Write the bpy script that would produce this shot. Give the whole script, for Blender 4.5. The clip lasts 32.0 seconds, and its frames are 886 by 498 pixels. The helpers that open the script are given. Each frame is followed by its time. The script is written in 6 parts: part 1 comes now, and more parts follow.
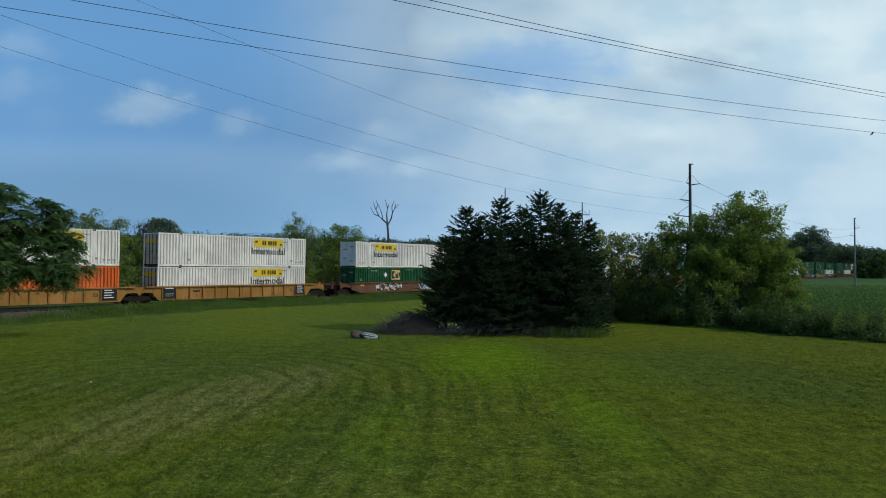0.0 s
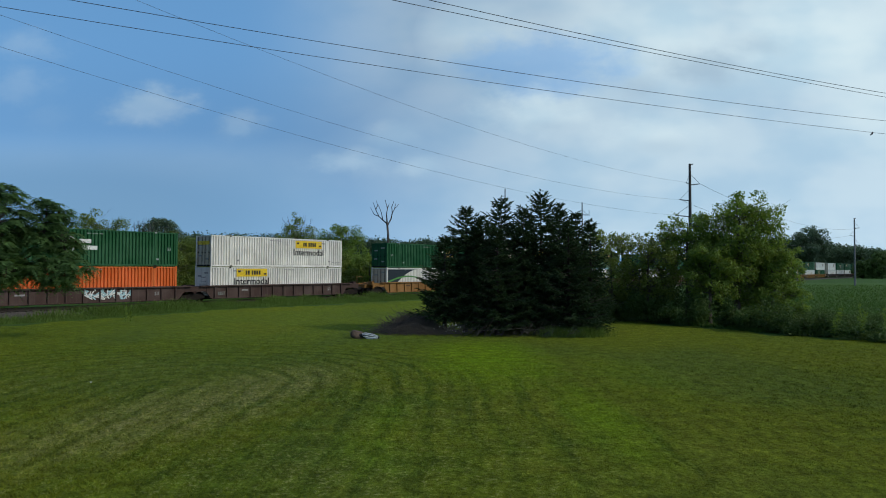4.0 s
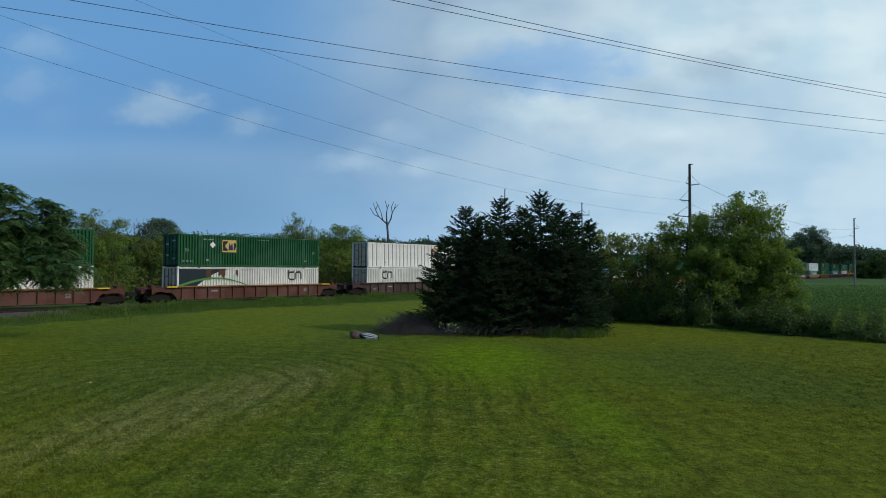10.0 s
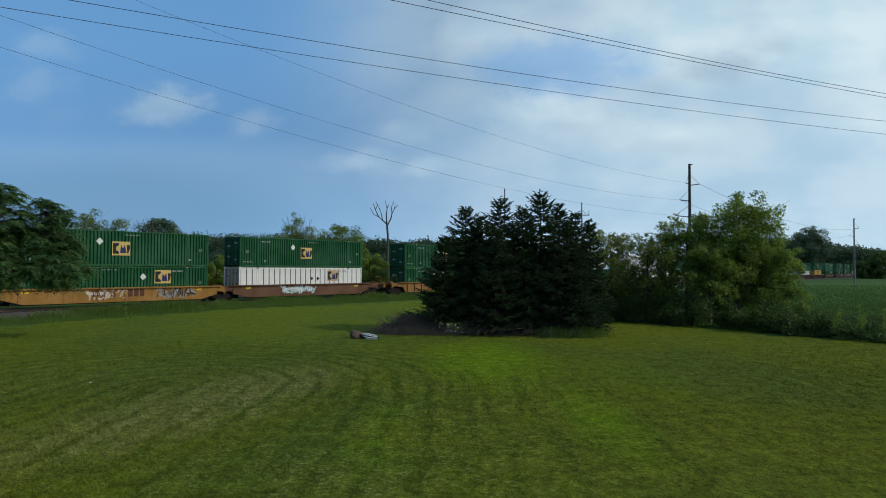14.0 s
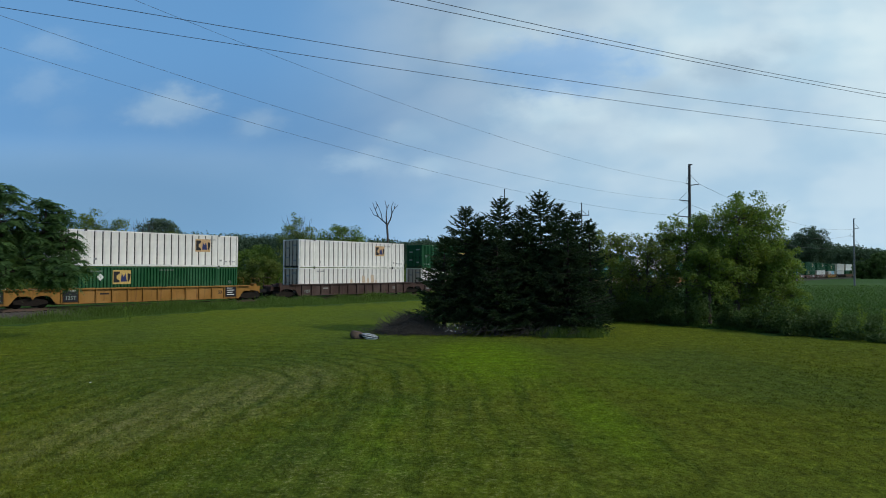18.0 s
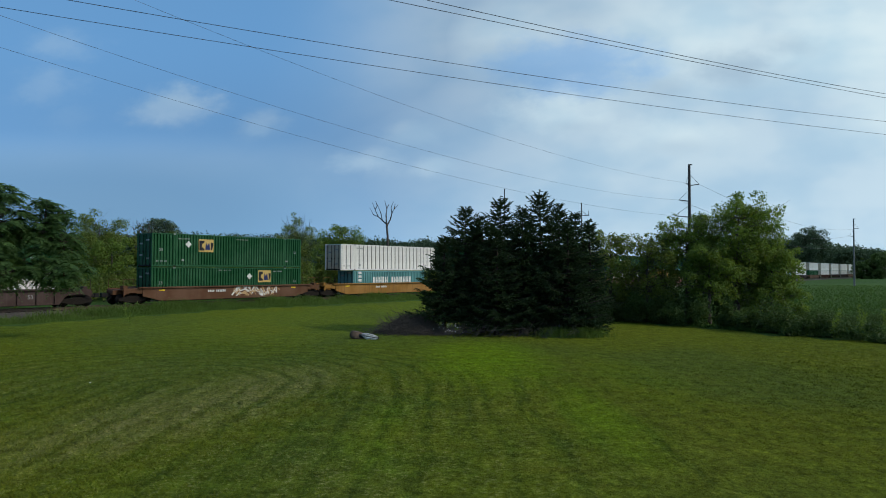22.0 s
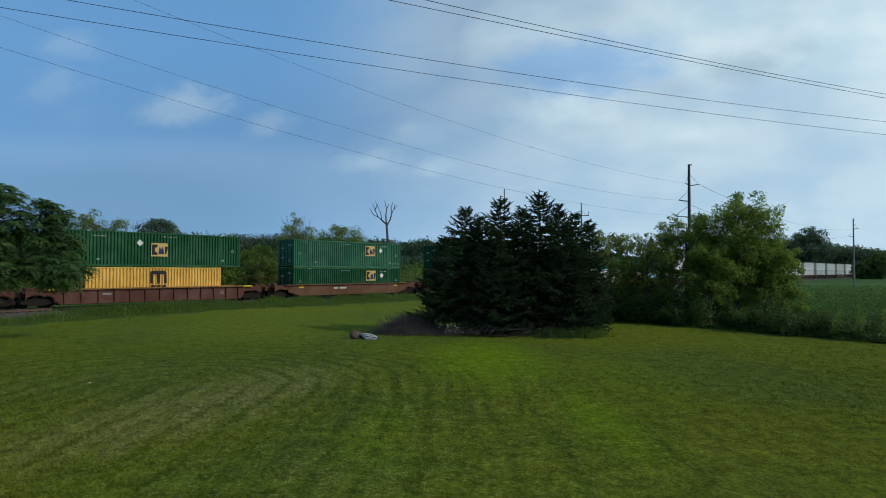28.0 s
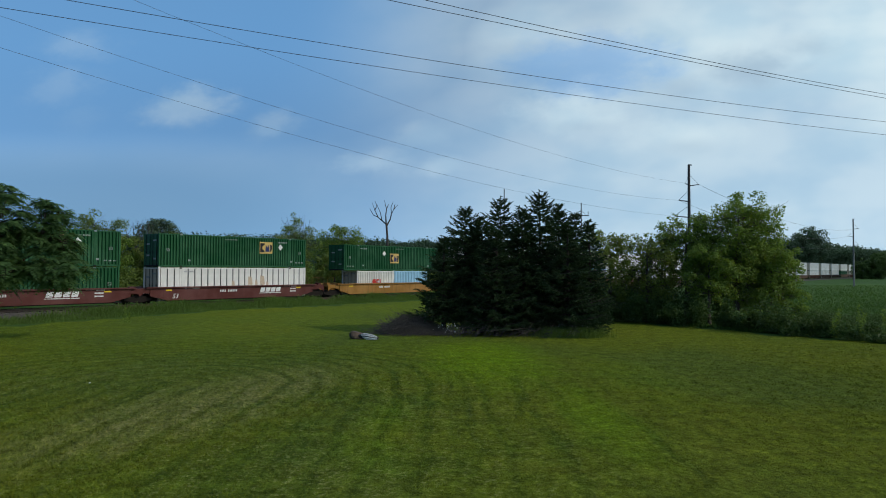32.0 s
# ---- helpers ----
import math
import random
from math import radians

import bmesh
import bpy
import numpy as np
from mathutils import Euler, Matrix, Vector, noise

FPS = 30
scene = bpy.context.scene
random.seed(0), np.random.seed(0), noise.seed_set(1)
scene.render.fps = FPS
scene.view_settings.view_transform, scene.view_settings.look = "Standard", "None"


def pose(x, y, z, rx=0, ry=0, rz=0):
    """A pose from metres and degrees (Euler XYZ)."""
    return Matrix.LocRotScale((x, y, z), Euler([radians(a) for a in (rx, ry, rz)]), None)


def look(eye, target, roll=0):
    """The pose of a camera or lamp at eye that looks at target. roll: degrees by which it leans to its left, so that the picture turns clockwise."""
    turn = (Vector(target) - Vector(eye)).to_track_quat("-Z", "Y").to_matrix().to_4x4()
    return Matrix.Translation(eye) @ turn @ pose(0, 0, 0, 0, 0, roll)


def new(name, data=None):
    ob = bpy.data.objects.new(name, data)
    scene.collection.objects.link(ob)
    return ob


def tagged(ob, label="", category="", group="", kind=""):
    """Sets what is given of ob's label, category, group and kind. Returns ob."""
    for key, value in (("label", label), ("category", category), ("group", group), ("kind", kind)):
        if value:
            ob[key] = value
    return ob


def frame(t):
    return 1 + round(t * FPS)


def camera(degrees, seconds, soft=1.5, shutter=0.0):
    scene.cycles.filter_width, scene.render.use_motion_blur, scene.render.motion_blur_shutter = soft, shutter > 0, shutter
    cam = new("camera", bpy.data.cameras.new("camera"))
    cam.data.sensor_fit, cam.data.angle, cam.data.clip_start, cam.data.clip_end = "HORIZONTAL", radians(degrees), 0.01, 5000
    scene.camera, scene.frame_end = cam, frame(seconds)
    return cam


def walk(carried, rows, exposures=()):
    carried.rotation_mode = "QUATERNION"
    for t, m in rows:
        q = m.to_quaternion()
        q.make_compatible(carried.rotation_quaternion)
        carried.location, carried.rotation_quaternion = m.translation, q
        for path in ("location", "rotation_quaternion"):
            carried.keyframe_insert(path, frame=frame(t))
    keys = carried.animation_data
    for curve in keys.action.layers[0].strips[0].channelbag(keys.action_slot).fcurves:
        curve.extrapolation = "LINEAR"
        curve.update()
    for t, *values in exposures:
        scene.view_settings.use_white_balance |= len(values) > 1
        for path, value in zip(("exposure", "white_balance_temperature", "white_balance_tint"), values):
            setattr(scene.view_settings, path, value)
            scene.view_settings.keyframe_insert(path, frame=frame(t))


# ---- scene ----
# The camera stands on a low deck and drifts by less than a tenth of a degree.
cam = camera(65.65, 32.0, 1.0)
walk(cam, [(0.0, look((0, 0, 3.62), (0.0, 100, 6.473), 0.229)),
           (32.0, look((0, 0, 3.62), (0.14, 100, 6.58), 0.229))],
     exposures=[(0.0, 0.0), (32.0, 0.0)])

# ---- light ----
SUN_DIR = Vector((0.93, -0.36, 0.68)).normalized()
world = bpy.data.worlds.new("world")
scene.world = world
world.use_nodes = True
wn = world.node_tree
wn.nodes.clear()
sky = wn.nodes.new("ShaderNodeTexSky")
sky.sky_type = "NISHITA"
sky.sun_disc = False
sky.sun_elevation = math.asin(SUN_DIR.z)
sky.sun_rotation = math.atan2(SUN_DIR.x, SUN_DIR.y)
sky.air_density, sky.dust_density, sky.ozone_density = 1.0, 0.35, 1.6
bg = wn.nodes.new("ShaderNodeBackground")
bg.inputs["Strength"].default_value = 0.155
wo = wn.nodes.new("ShaderNodeOutputWorld")
# the haze lifts the low sky: look the sky up a little above each direction
co = wn.nodes.new("ShaderNodeTexCoord")
lift = wn.nodes.new("ShaderNodeVectorMath")
lift.operation = "ADD"
lift.inputs[1].default_value = (0, 0, 0.28)
wn.links.new(co.outputs["Generated"], lift.inputs[0])
wn.links.new(lift.outputs[0], sky.inputs["Vector"])
tint = wn.nodes.new("ShaderNodeMix")
tint.data_type, tint.blend_type = "RGBA", "MULTIPLY"
tint.inputs[0].default_value = 1.0
tint.inputs[7].default_value = (0.78, 1.03, 1.08, 1)
wn.links.new(sky.outputs[0], tint.inputs[6])
# unseen white veil added round the sun, above and behind the viewer, lightening shade
toward = wn.nodes.new("ShaderNodeVectorMath")
toward.operation = "DOT_PRODUCT"
toward.inputs[1].default_value = SUN_DIR
wn.links.new(co.outputs["Generated"], toward.inputs[0])
near_sun = wn.nodes.new("ShaderNodeMapRange")
near_sun.interpolation_type = "SMOOTHSTEP"
near_sun.inputs[1].default_value, near_sun.inputs[2].default_value, near_sun.inputs[4].default_value = 0.2, 0.75, 0.26
wn.links.new(toward.outputs["Value"], near_sun.inputs[0])
white = wn.nodes.new("ShaderNodeMix")
white.data_type = "RGBA"
white.inputs[7].default_value = (7.4, 7.6, 7.7, 1)
wn.links.new(near_sun.outputs[0], white.inputs[0])
wn.links.new(tint.outputs[2], white.inputs[6])
wn.links.new(white.outputs[2], bg.inputs[0])
wn.links.new(bg.outputs[0], wo.inputs[0])
sun = new("sun", bpy.data.lights.new("sun", "SUN"))
sun.data.energy, sun.data.angle, sun.data.color = 1.85, radians(1.5), (1.0, 0.91, 0.76)
sun.matrix_world = look(SUN_DIR * 60, (0, 0, 0))


# ---- materials ----
class Nodes:
    """Short hand for building a node material."""

    def __init__(self, name):
        self.mat = bpy.data.materials.new(name)
        self.mat.use_nodes = True
        self.t = self.mat.node_tree
        self.t.nodes.clear()
        self.out = self.add("ShaderNodeOutputMaterial")

    def add(self, kind):
        return self.t.nodes.new(kind)

    def link(self, a, b):
        self.t.links.new(a, b)

    def put(self, socket, v):
        if isinstance(v, bpy.types.NodeSocket):
            self.link(v, socket)
        else:
            socket.default_value = v

    def math(self, op, a, b=0.0, c=0.0, clamp=False):
        n = self.add("ShaderNodeMath")
        n.operation, n.use_clamp = op, clamp
        for i, v in enumerate((a, b, c)):
            self.put(n.inputs[i], v)
        return n.outputs[0]

    def mix(self, f, a, b):
        n = self.add("ShaderNodeMix")
        n.data_type = "RGBA"
        self.put(n.inputs[0], f)
        self.put(n.inputs[6], a if isinstance(a, bpy.types.NodeSocket) else (*a, 1))
        self.put(n.inputs[7], b if isinstance(b, bpy.types.NodeSocket) else (*b, 1))
        return n.outputs[2]

    def noise(self, vec, scale, detail=3.0, rough=0.55):
        n = self.add("ShaderNodeTexNoise")
        self.link(vec, n.inputs["Vector"])
        n.inputs["Scale"].default_value, n.inputs["Detail"].default_value, n.inputs["Roughness"].default_value = scale, detail, rough
        return n.outputs["Fac"]

    def scaled(self, vec, x, y, z):
        n = self.add("ShaderNodeVectorMath")
        n.operation = "MULTIPLY"
        self.link(vec, n.inputs[0])
        n.inputs[1].default_value = (x, y, z)
        return n.outputs[0]

    def ramp(self, f, lo, hi):
        n = self.add("ShaderNodeMapRange")
        n.interpolation_type = "SMOOTHSTEP"
        self.put(n.inputs[0], f)
        n.inputs[1].default_value, n.inputs[2].default_value = lo, hi
        return n.outputs[0]

    def bsdf(self, color, rough=0.6, metal=0.0, bump=None, strength=0.3, distance=0.02, gloss=0.5):
        b = self.add("ShaderNodeBsdfPrincipled")
        b.inputs["Specular IOR Level"].default_value = gloss
        self.put(b.inputs["Base Color"], color if isinstance(color, bpy.types.NodeSocket) else (*color, 1))
        self.put(b.inputs["Roughness"], rough)
        self.put(b.inputs["Metallic"], metal)
        if bump is not None:
            n = self.add("ShaderNodeBump")
            n.inputs["Strength"].default_value, n.inputs["Distance"].default_value = strength, distance
            self.link(bump, n.inputs["Height"])
            self.link(n.outputs[0], b.inputs["Normal"])
        return b.outputs[0]

    def done(self, shader):
        self.link(shader, self.out.inputs[0])
        return self.mat

    def objco(self):
        return self.add("ShaderNodeTexCoord").outputs["Object"]

    def world(self):
        return self.add("ShaderNodeNewGeometry").outputs["Position"]

    def random(self):
        return self.add("ShaderNodeObjectInfo").outputs["Random"]

    def island(self):
        return self.add("ShaderNodeNewGeometry").outputs["Random Per Island"]


def paint(name, color, rough=0.5, dirt=(0.10, 0.07, 0.05), amount=0.35, rust=0.0):
    """Weathered paint on steel: faded patches, vertical streaks of dirt, rust specks."""
    n = Nodes(name)
    co = n.objco()
    big = n.noise(co, 0.5, 3)
    streak = n.noise(n.scaled(co, 5.0, 5.0, 0.25), 1.0, 4, 0.65)
    fine = n.noise(co, 14.0, 3)
    pale = tuple(min(1, c * 1.25 + 0.02) for c in color)
    c = n.mix(n.ramp(big, 0.35, 0.7), color, pale)
    f = n.math("MULTIPLY", n.ramp(streak, 0.5, 0.78), amount)
    c = n.mix(f, c, dirt)
    if rust:
        spots = n.math("MULTIPLY", n.ramp(n.math("ADD", n.math("MULTIPLY", n.noise(co, 1.7, 5, 0.7), 0.7), n.math("MULTIPLY", streak, 0.3)), 0.55, 0.66), rust)
        c = n.mix(spots, c, (0.13, 0.045, 0.018))
    return n.done(n.bsdf(c, n.math("MULTIPLY_ADD", fine, 0.25, rough - 0.1), 0.0, fine, 0.12, 0.01, 0.2))


def plain(name, color, rough=0.6, metal=0.0, gloss=0.25):
    n = Nodes(name)
    co = n.objco()
    f = n.noise(co, 9.0, 4)
    dark = tuple(c * 0.7 for c in color)
    return n.done(n.bsdf(n.mix(n.ramp(f, 0.3, 0.7), dark, color), rough, metal, f, 0.1, 0.01, gloss))


def foliage(name, a, b, through_light=0.35, gloss=0.55):
    """Leaves: each island takes its own tone between two greens, and lets some light through."""
    n = Nodes(name)
    c = n.mix(n.island(), a, b)
    clump = n.ramp(n.noise(n.world(), 0.7, 2), 0.3, 0.7)
    c = n.mix(n.math("MULTIPLY", clump, 0.45), c, tuple(x * 0.55 for x in a))
    s = n.bsdf(c, gloss, gloss=0.18)
    tr = n.add("ShaderNodeBsdfTranslucent")
    n.put(tr.inputs[0], n.mix(0.5, c, (b[0] * 1.3, b[1] * 1.3, b[2] * 0.6)))
    m = n.add("ShaderNodeMixShader")
    m.inputs[0].default_value = through_light
    n.link(s, m.inputs[1])
    n.link(tr.outputs[0], m.inputs[2])
    return n.done(m.outputs[0])


def bark(name, color):
    n = Nodes(name)
    co = n.objco()
    f = n.noise(n.scaled(co, 9, 9, 2.0), 1.0, 5, 0.7)
    return n.done(n.bsdf(n.mix(n.ramp(f, 0.3, 0.7), tuple(c * 0.45 for c in color), color), 0.9, 0, f, 0.7, 0.03))


def lawn_colour(n, p):
    """Mown lawn: blotches, curved mower passes, a dry patch and fresh bright patches. One function for turf and blades."""
    sep = n.add("ShaderNodeSeparateXYZ")
    n.link(p, sep.inputs[0])
    x, y = sep.outputs[0], sep.outputs[1]
    big, mid = n.noise(p, 0.16, 3), n.noise(p, 0.9, 4)
    fine = n.noise(p, 7.0, 4, 0.65)
    c = n.mix(n.ramp(big, 0.3, 0.7), (0.110, 0.163, 0.012), (0.156, 0.198, 0.014))
    hue = n.noise(p, 0.45, 4, 0.65)
    c = n.mix(n.math("MULTIPLY", n.ramp(hue, 0.48, 0.70), 0.6), c, (0.175, 0.190, 0.018))
    c = n.mix(n.math("MULTIPLY", n.ramp(hue, 0.48, 0.30), 0.6), c, (0.084, 0.152, 0.014))
    # lighter with distance: lit blades seen at a grazing angle, painted into the colour
    c = n.mix(n.math("MULTIPLY", n.ramp(y, 17.0, 42.0), 0.8), c, (0.148, 0.205, 0.022))
    c = n.mix(n.math("MULTIPLY", n.ramp(x, -3.0, 7.0), 0.5), c, (0.152, 0.172, 0.015))
    wide = n.noise(n.scaled(p, 1.0, 0.55, 1.0), 0.11, 2, 0.5)
    c = n.mix(n.math("MULTIPLY", n.ramp(wide, 0.52, 0.36), 0.55), c, (0.098, 0.150, 0.028))
    c = n.mix(n.math("MULTIPLY", n.ramp(wide, 0.54, 0.66), 0.5), c, (0.175, 0.205, 0.016))
    # mower passes: ovals round a strip of the lawn, some 0.9 m apart
    dx, dy = n.math("ADD", x, 8.8), n.math("MAXIMUM", n.math("SUBTRACT", y, 22.0), 0.0)
    r = n.math("SQRT", n.math("ADD", n.math("MULTIPLY", dx, dx), n.math("MULTIPLY", dy, dy)))
    wob = n.math("MULTIPLY_ADD", big, 1.6, n.math("MULTIPLY_ADD", mid, 0.14, r))
    rut = n.ramp(n.math("ADD", n.math("SINE", n.math("MULTIPLY", wob, 7.0)), n.math("MULTIPLY", n.math("SINE", n.math("MULTIPLY", wob, 12.3)), 0.6)), -0.7, 1.7)
    along = n.add("ShaderNodeCombineXYZ")
    n.put(along.inputs[0], n.math("MULTIPLY", wob, 2.2)), n.put(along.inputs[1], n.math("MULTIPLY", n.math("ADD", y, x), 0.45))
    streak = n.noise(along.outputs[0], 1.0, 5, 0.7)
    worn = n.math("MULTIPLY", n.math("MULTIPLY", n.ramp(y, 40.0, 30.0), n.math("MULTIPLY_ADD", n.ramp(y, 9.0, 22.0), 0.5, 0.5)), n.math("MULTIPLY_ADD", n.ramp(r, 15.0, 8.0), 0.6, 0.4))
    band = rut
    rut = n.math("MULTIPLY", n.math("MULTIPLY", rut, worn), n.ramp(streak, 0.28, 0.58))
    for tx, ty0, ty1 in ((4.5, 17.5, 11.5), (0.7, 25.0, 14.0), (2.4, 24.0, 12.5)):
        away = n.math("ABSOLUTE", n.math("SUBTRACT", n.math("MULTIPLY_ADD", mid, 0.5, n.math("MULTIPLY_ADD", big, 1.2, x)), tx + 0.85))
        line = n.math("MULTIPLY", n.ramp(away, 0.22, 0.04), n.math("MULTIPLY", n.ramp(y, ty0 + 2.5, ty0 - 1.0), n.ramp(y, ty1 - 1.0, ty1 + 1.5)))
        rut = n.math("MAXIMUM", rut, n.math("MULTIPLY", line, n.math("MULTIPLY", n.ramp(streak, 0.28, 0.6), 0.75)))
    c = n.mix(n.math("MULTIPLY", rut, 0.68), c, (0.042, 0.088, 0.009))
    # dry clippings: strewn on the near half of the lawn, thick on the worn swath
    ex = n.math("DIVIDE", n.math("SUBTRACT", x, n.math("MULTIPLY_ADD", y, 0.27, -11.4)), 2.9)
    ey = n.math("DIVIDE", n.math("SUBTRACT", y, 19.0), 8.0)
    d = n.math("ADD", n.math("MULTIPLY", ex, ex), n.math("MULTIPLY", ey, ey))
    swath = n.ramp(n.math("MULTIPLY_ADD", streak, 2.6, d), 2.6, 0.9)
    straw = n.noise(p, 9.0, 4, 0.75)
    strewn = n.math("MULTIPLY", n.ramp(straw, 0.50, 0.66), n.math("MULTIPLY", n.ramp(x, 8.0, -2.0), n.ramp(y, 34.0, 22.0)))
    dry = n.math("MAXIMUM", n.math("MULTIPLY", swath, n.math("MULTIPLY_ADD", n.ramp(straw, 0.36, 0.58), 0.6, 0.14)), n.math("MULTIPLY", strewn, n.math("MULTIPLY_ADD", n.ramp(streak, 0.36, 0.62), 0.45, 0.12)))
    dry = n.math("MULTIPLY", dry, n.math("MULTIPLY_ADD", band, -0.6, 1.0))
    c = n.mix(dry, c, (0.315, 0.298, 0.130))
    # lush patches
    lush = None
    for cx, cy, rx, ry, a in ((1.8, 28.0, 2.6, 7.0, 0.75), (3.9, 17.2, 0.9, 4.5, 0.5), (-1.4, 15.5, 0.8, 3.5, 0.3), (6.4, 24.0, 1.6, 5.0, 0.2)):
        gx, gy = n.math("DIVIDE", n.math("SUBTRACT", x, cx), rx), n.math("DIVIDE", n.math("SUBTRACT", y, cy), ry)
        q = n.math("ADD", n.math("MULTIPLY", gx, gx), n.math("MULTIPLY", gy, gy))
        m = n.math("MULTIPLY", n.ramp(n.math("MULTIPLY_ADD", hue, 1.6, n.math("MULTIPLY_ADD", streak, 1.4, q)), 3.2, 1.0), a)
        lush = m if lush is None else n.math("MAXIMUM", lush, m)
    c = n.mix(lush, c, (0.175, 0.305, 0.007))
    # light and dark tufts at three sizes
    gain = n.math("MULTIPLY_ADD", n.noise(p, 1.5, 5, 0.66), 1.3, 0.31)
    gain = n.math("MULTIPLY", gain, n.math("MULTIPLY_ADD", n.noise(n.scaled(p, 1.0, 0.7, 1.0), 4.0, 4, 0.68), 1.5, 0.2))
    gain = n.math("MULTIPLY", gain, n.math("MULTIPLY_ADD", straw, 1.65, 0.06))
    gain = n.math("MULTIPLY", gain, n.math("MULTIPLY_ADD", n.noise(p, 24.0, 2, 0.6), 0.8, 0.62))
    out = n.add("ShaderNodeVectorMath")
    out.operation = "SCALE"
    n.link(c, out.inputs[0])
    n.put(out.inputs["Scale"], n.math("MINIMUM", n.math("MAXIMUM", gain, 0.35), 1.9))
    return out.outputs[0], n.math("ADD", fine, n.math("MULTIPLY_ADD", straw, 2.0, n.math("MULTIPLY", rut, -1.2)))


def lawn_material(name, blades):
    n = Nodes(name)
    p = n.world()
    c, relief = lawn_colour(n, p)
    if blades:
        tone = n.island()
        c = n.mix(n.math("MULTIPLY", n.ramp(tone, 0.55, 1.0), 0.42), c, (0.25, 0.26, 0.028))
        c = n.mix(n.math("MULTIPLY", n.ramp(tone, 0.45, 0.0), 0.25), c, (0.05, 0.09, 0.008))
        return n.done(n.bsdf(c, 0.8, gloss=0.03))
    return n.done(n.bsdf(c, 0.9, 0, relief, 1.0, 0.06, 0.03))


M_LAWN = lawn_material("lawn", False)
M_BLADE = lawn_material("lawn_blades", True)


def ground_far():
    n = Nodes("meadow")
    p = n.world()
    f, g = n.noise(p, 0.05, 4), n.noise(p, 0.9, 5, 0.7)
    c = n.mix(n.ramp(f, 0.3, 0.7), (0.036, 0.080, 0.016), (0.050, 0.102, 0.021))
    c = n.mix(n.math("MULTIPLY", n.ramp(g, 0.45, 0.75), 0.35), c, (0.034, 0.066, 0.014))
    return n.done(n.bsdf(c, 0.95, 0, g, 1.0, 0.3, 0.1))


def ballast_mat():
    n = Nodes("ballast")
    p = n.world()
    v = n.add("ShaderNodeTexVoronoi")
    n.link(p, v.inputs["Vector"])
    v.inputs["Scale"].default_value = 16.0
    c = n.mix(n.ramp(v.outputs["Distance"], 0.0, 0.5), (0.20, 0.18, 0.17), (0.05, 0.045, 0.04))
    c = n.mix(n.ramp(n.noise(p, 0.6, 3), 0.4, 0.7), c, (0.12, 0.095, 0.075))
    return n.done(n.bsdf(c, 0.95, 0, v.outputs["Distance"], 1.0, -0.05))


M_MEADOW = ground_far()
M_BALLAST = ballast_mat()
M_STEEL = plain("rail_steel", (0.16, 0.11, 0.085), 0.45, 0.7)
M_TIE = bark("tie_wood", (0.09, 0.07, 0.055))
M_DARK = plain("grimy_black_steel", (0.012, 0.011, 0.011), 0.8)
M_WHEEL = plain("worn_wheel_steel", (0.014, 0.012, 0.011), 0.8, 0.0, 0.1)
M_BOGIE = plain("grimy_brown_cast_steel", (0.022, 0.018, 0.015), 0.85, 0.0, 0.1)
M_BLACK = plain("black_sign_paint", (0.015, 0.015, 0.018), 0.5)
M_DIM_SIGN = plain("dim_white_stencil_paint", (0.27, 0.32, 0.29), 0.6)
M_GREY_SIGN = plain("grey_stencil_paint", (0.28, 0.28, 0.28), 0.6)
M_BLUE = plain("navy_sign_paint", (0.02, 0.03, 0.12), 0.5)
M_WHITE_SIGN = plain("white_sign_paint", (0.72, 0.73, 0.70), 0.5)
M_YELLOW_SIGN = plain("yellow_sign_paint", (0.72, 0.50, 0.02), 0.5)
M_GOLD_SIGN = plain("gold_sign_paint", (0.60, 0.42, 0.13), 0.5)
M_RED_SIGN = plain("red_sign_paint", (0.50, 0.03, 0.02), 0.5)
M_GREEN_SIGN = plain("bright_green_sign_paint", (0.075, 0.25, 0.05), 0.5)
M_DKGREEN_SIGN = plain("dark_teal_sign_paint", (0.012, 0.022, 0.030), 0.6)
M_PALEBLUE = plain("pale_blue_spray_paint", (0.35, 0.55, 0.60), 0.6)
M_RUSTSTAIN = plain("brown_rust_stain", (0.10, 0.045, 0.025), 0.8)
M_STAINED = plain("stained_white_paint", (0.56, 0.44, 0.32), 0.7)
M_TAN_PATCH = plain("tan_faded_patch", (0.55, 0.36, 0.18), 0.7)

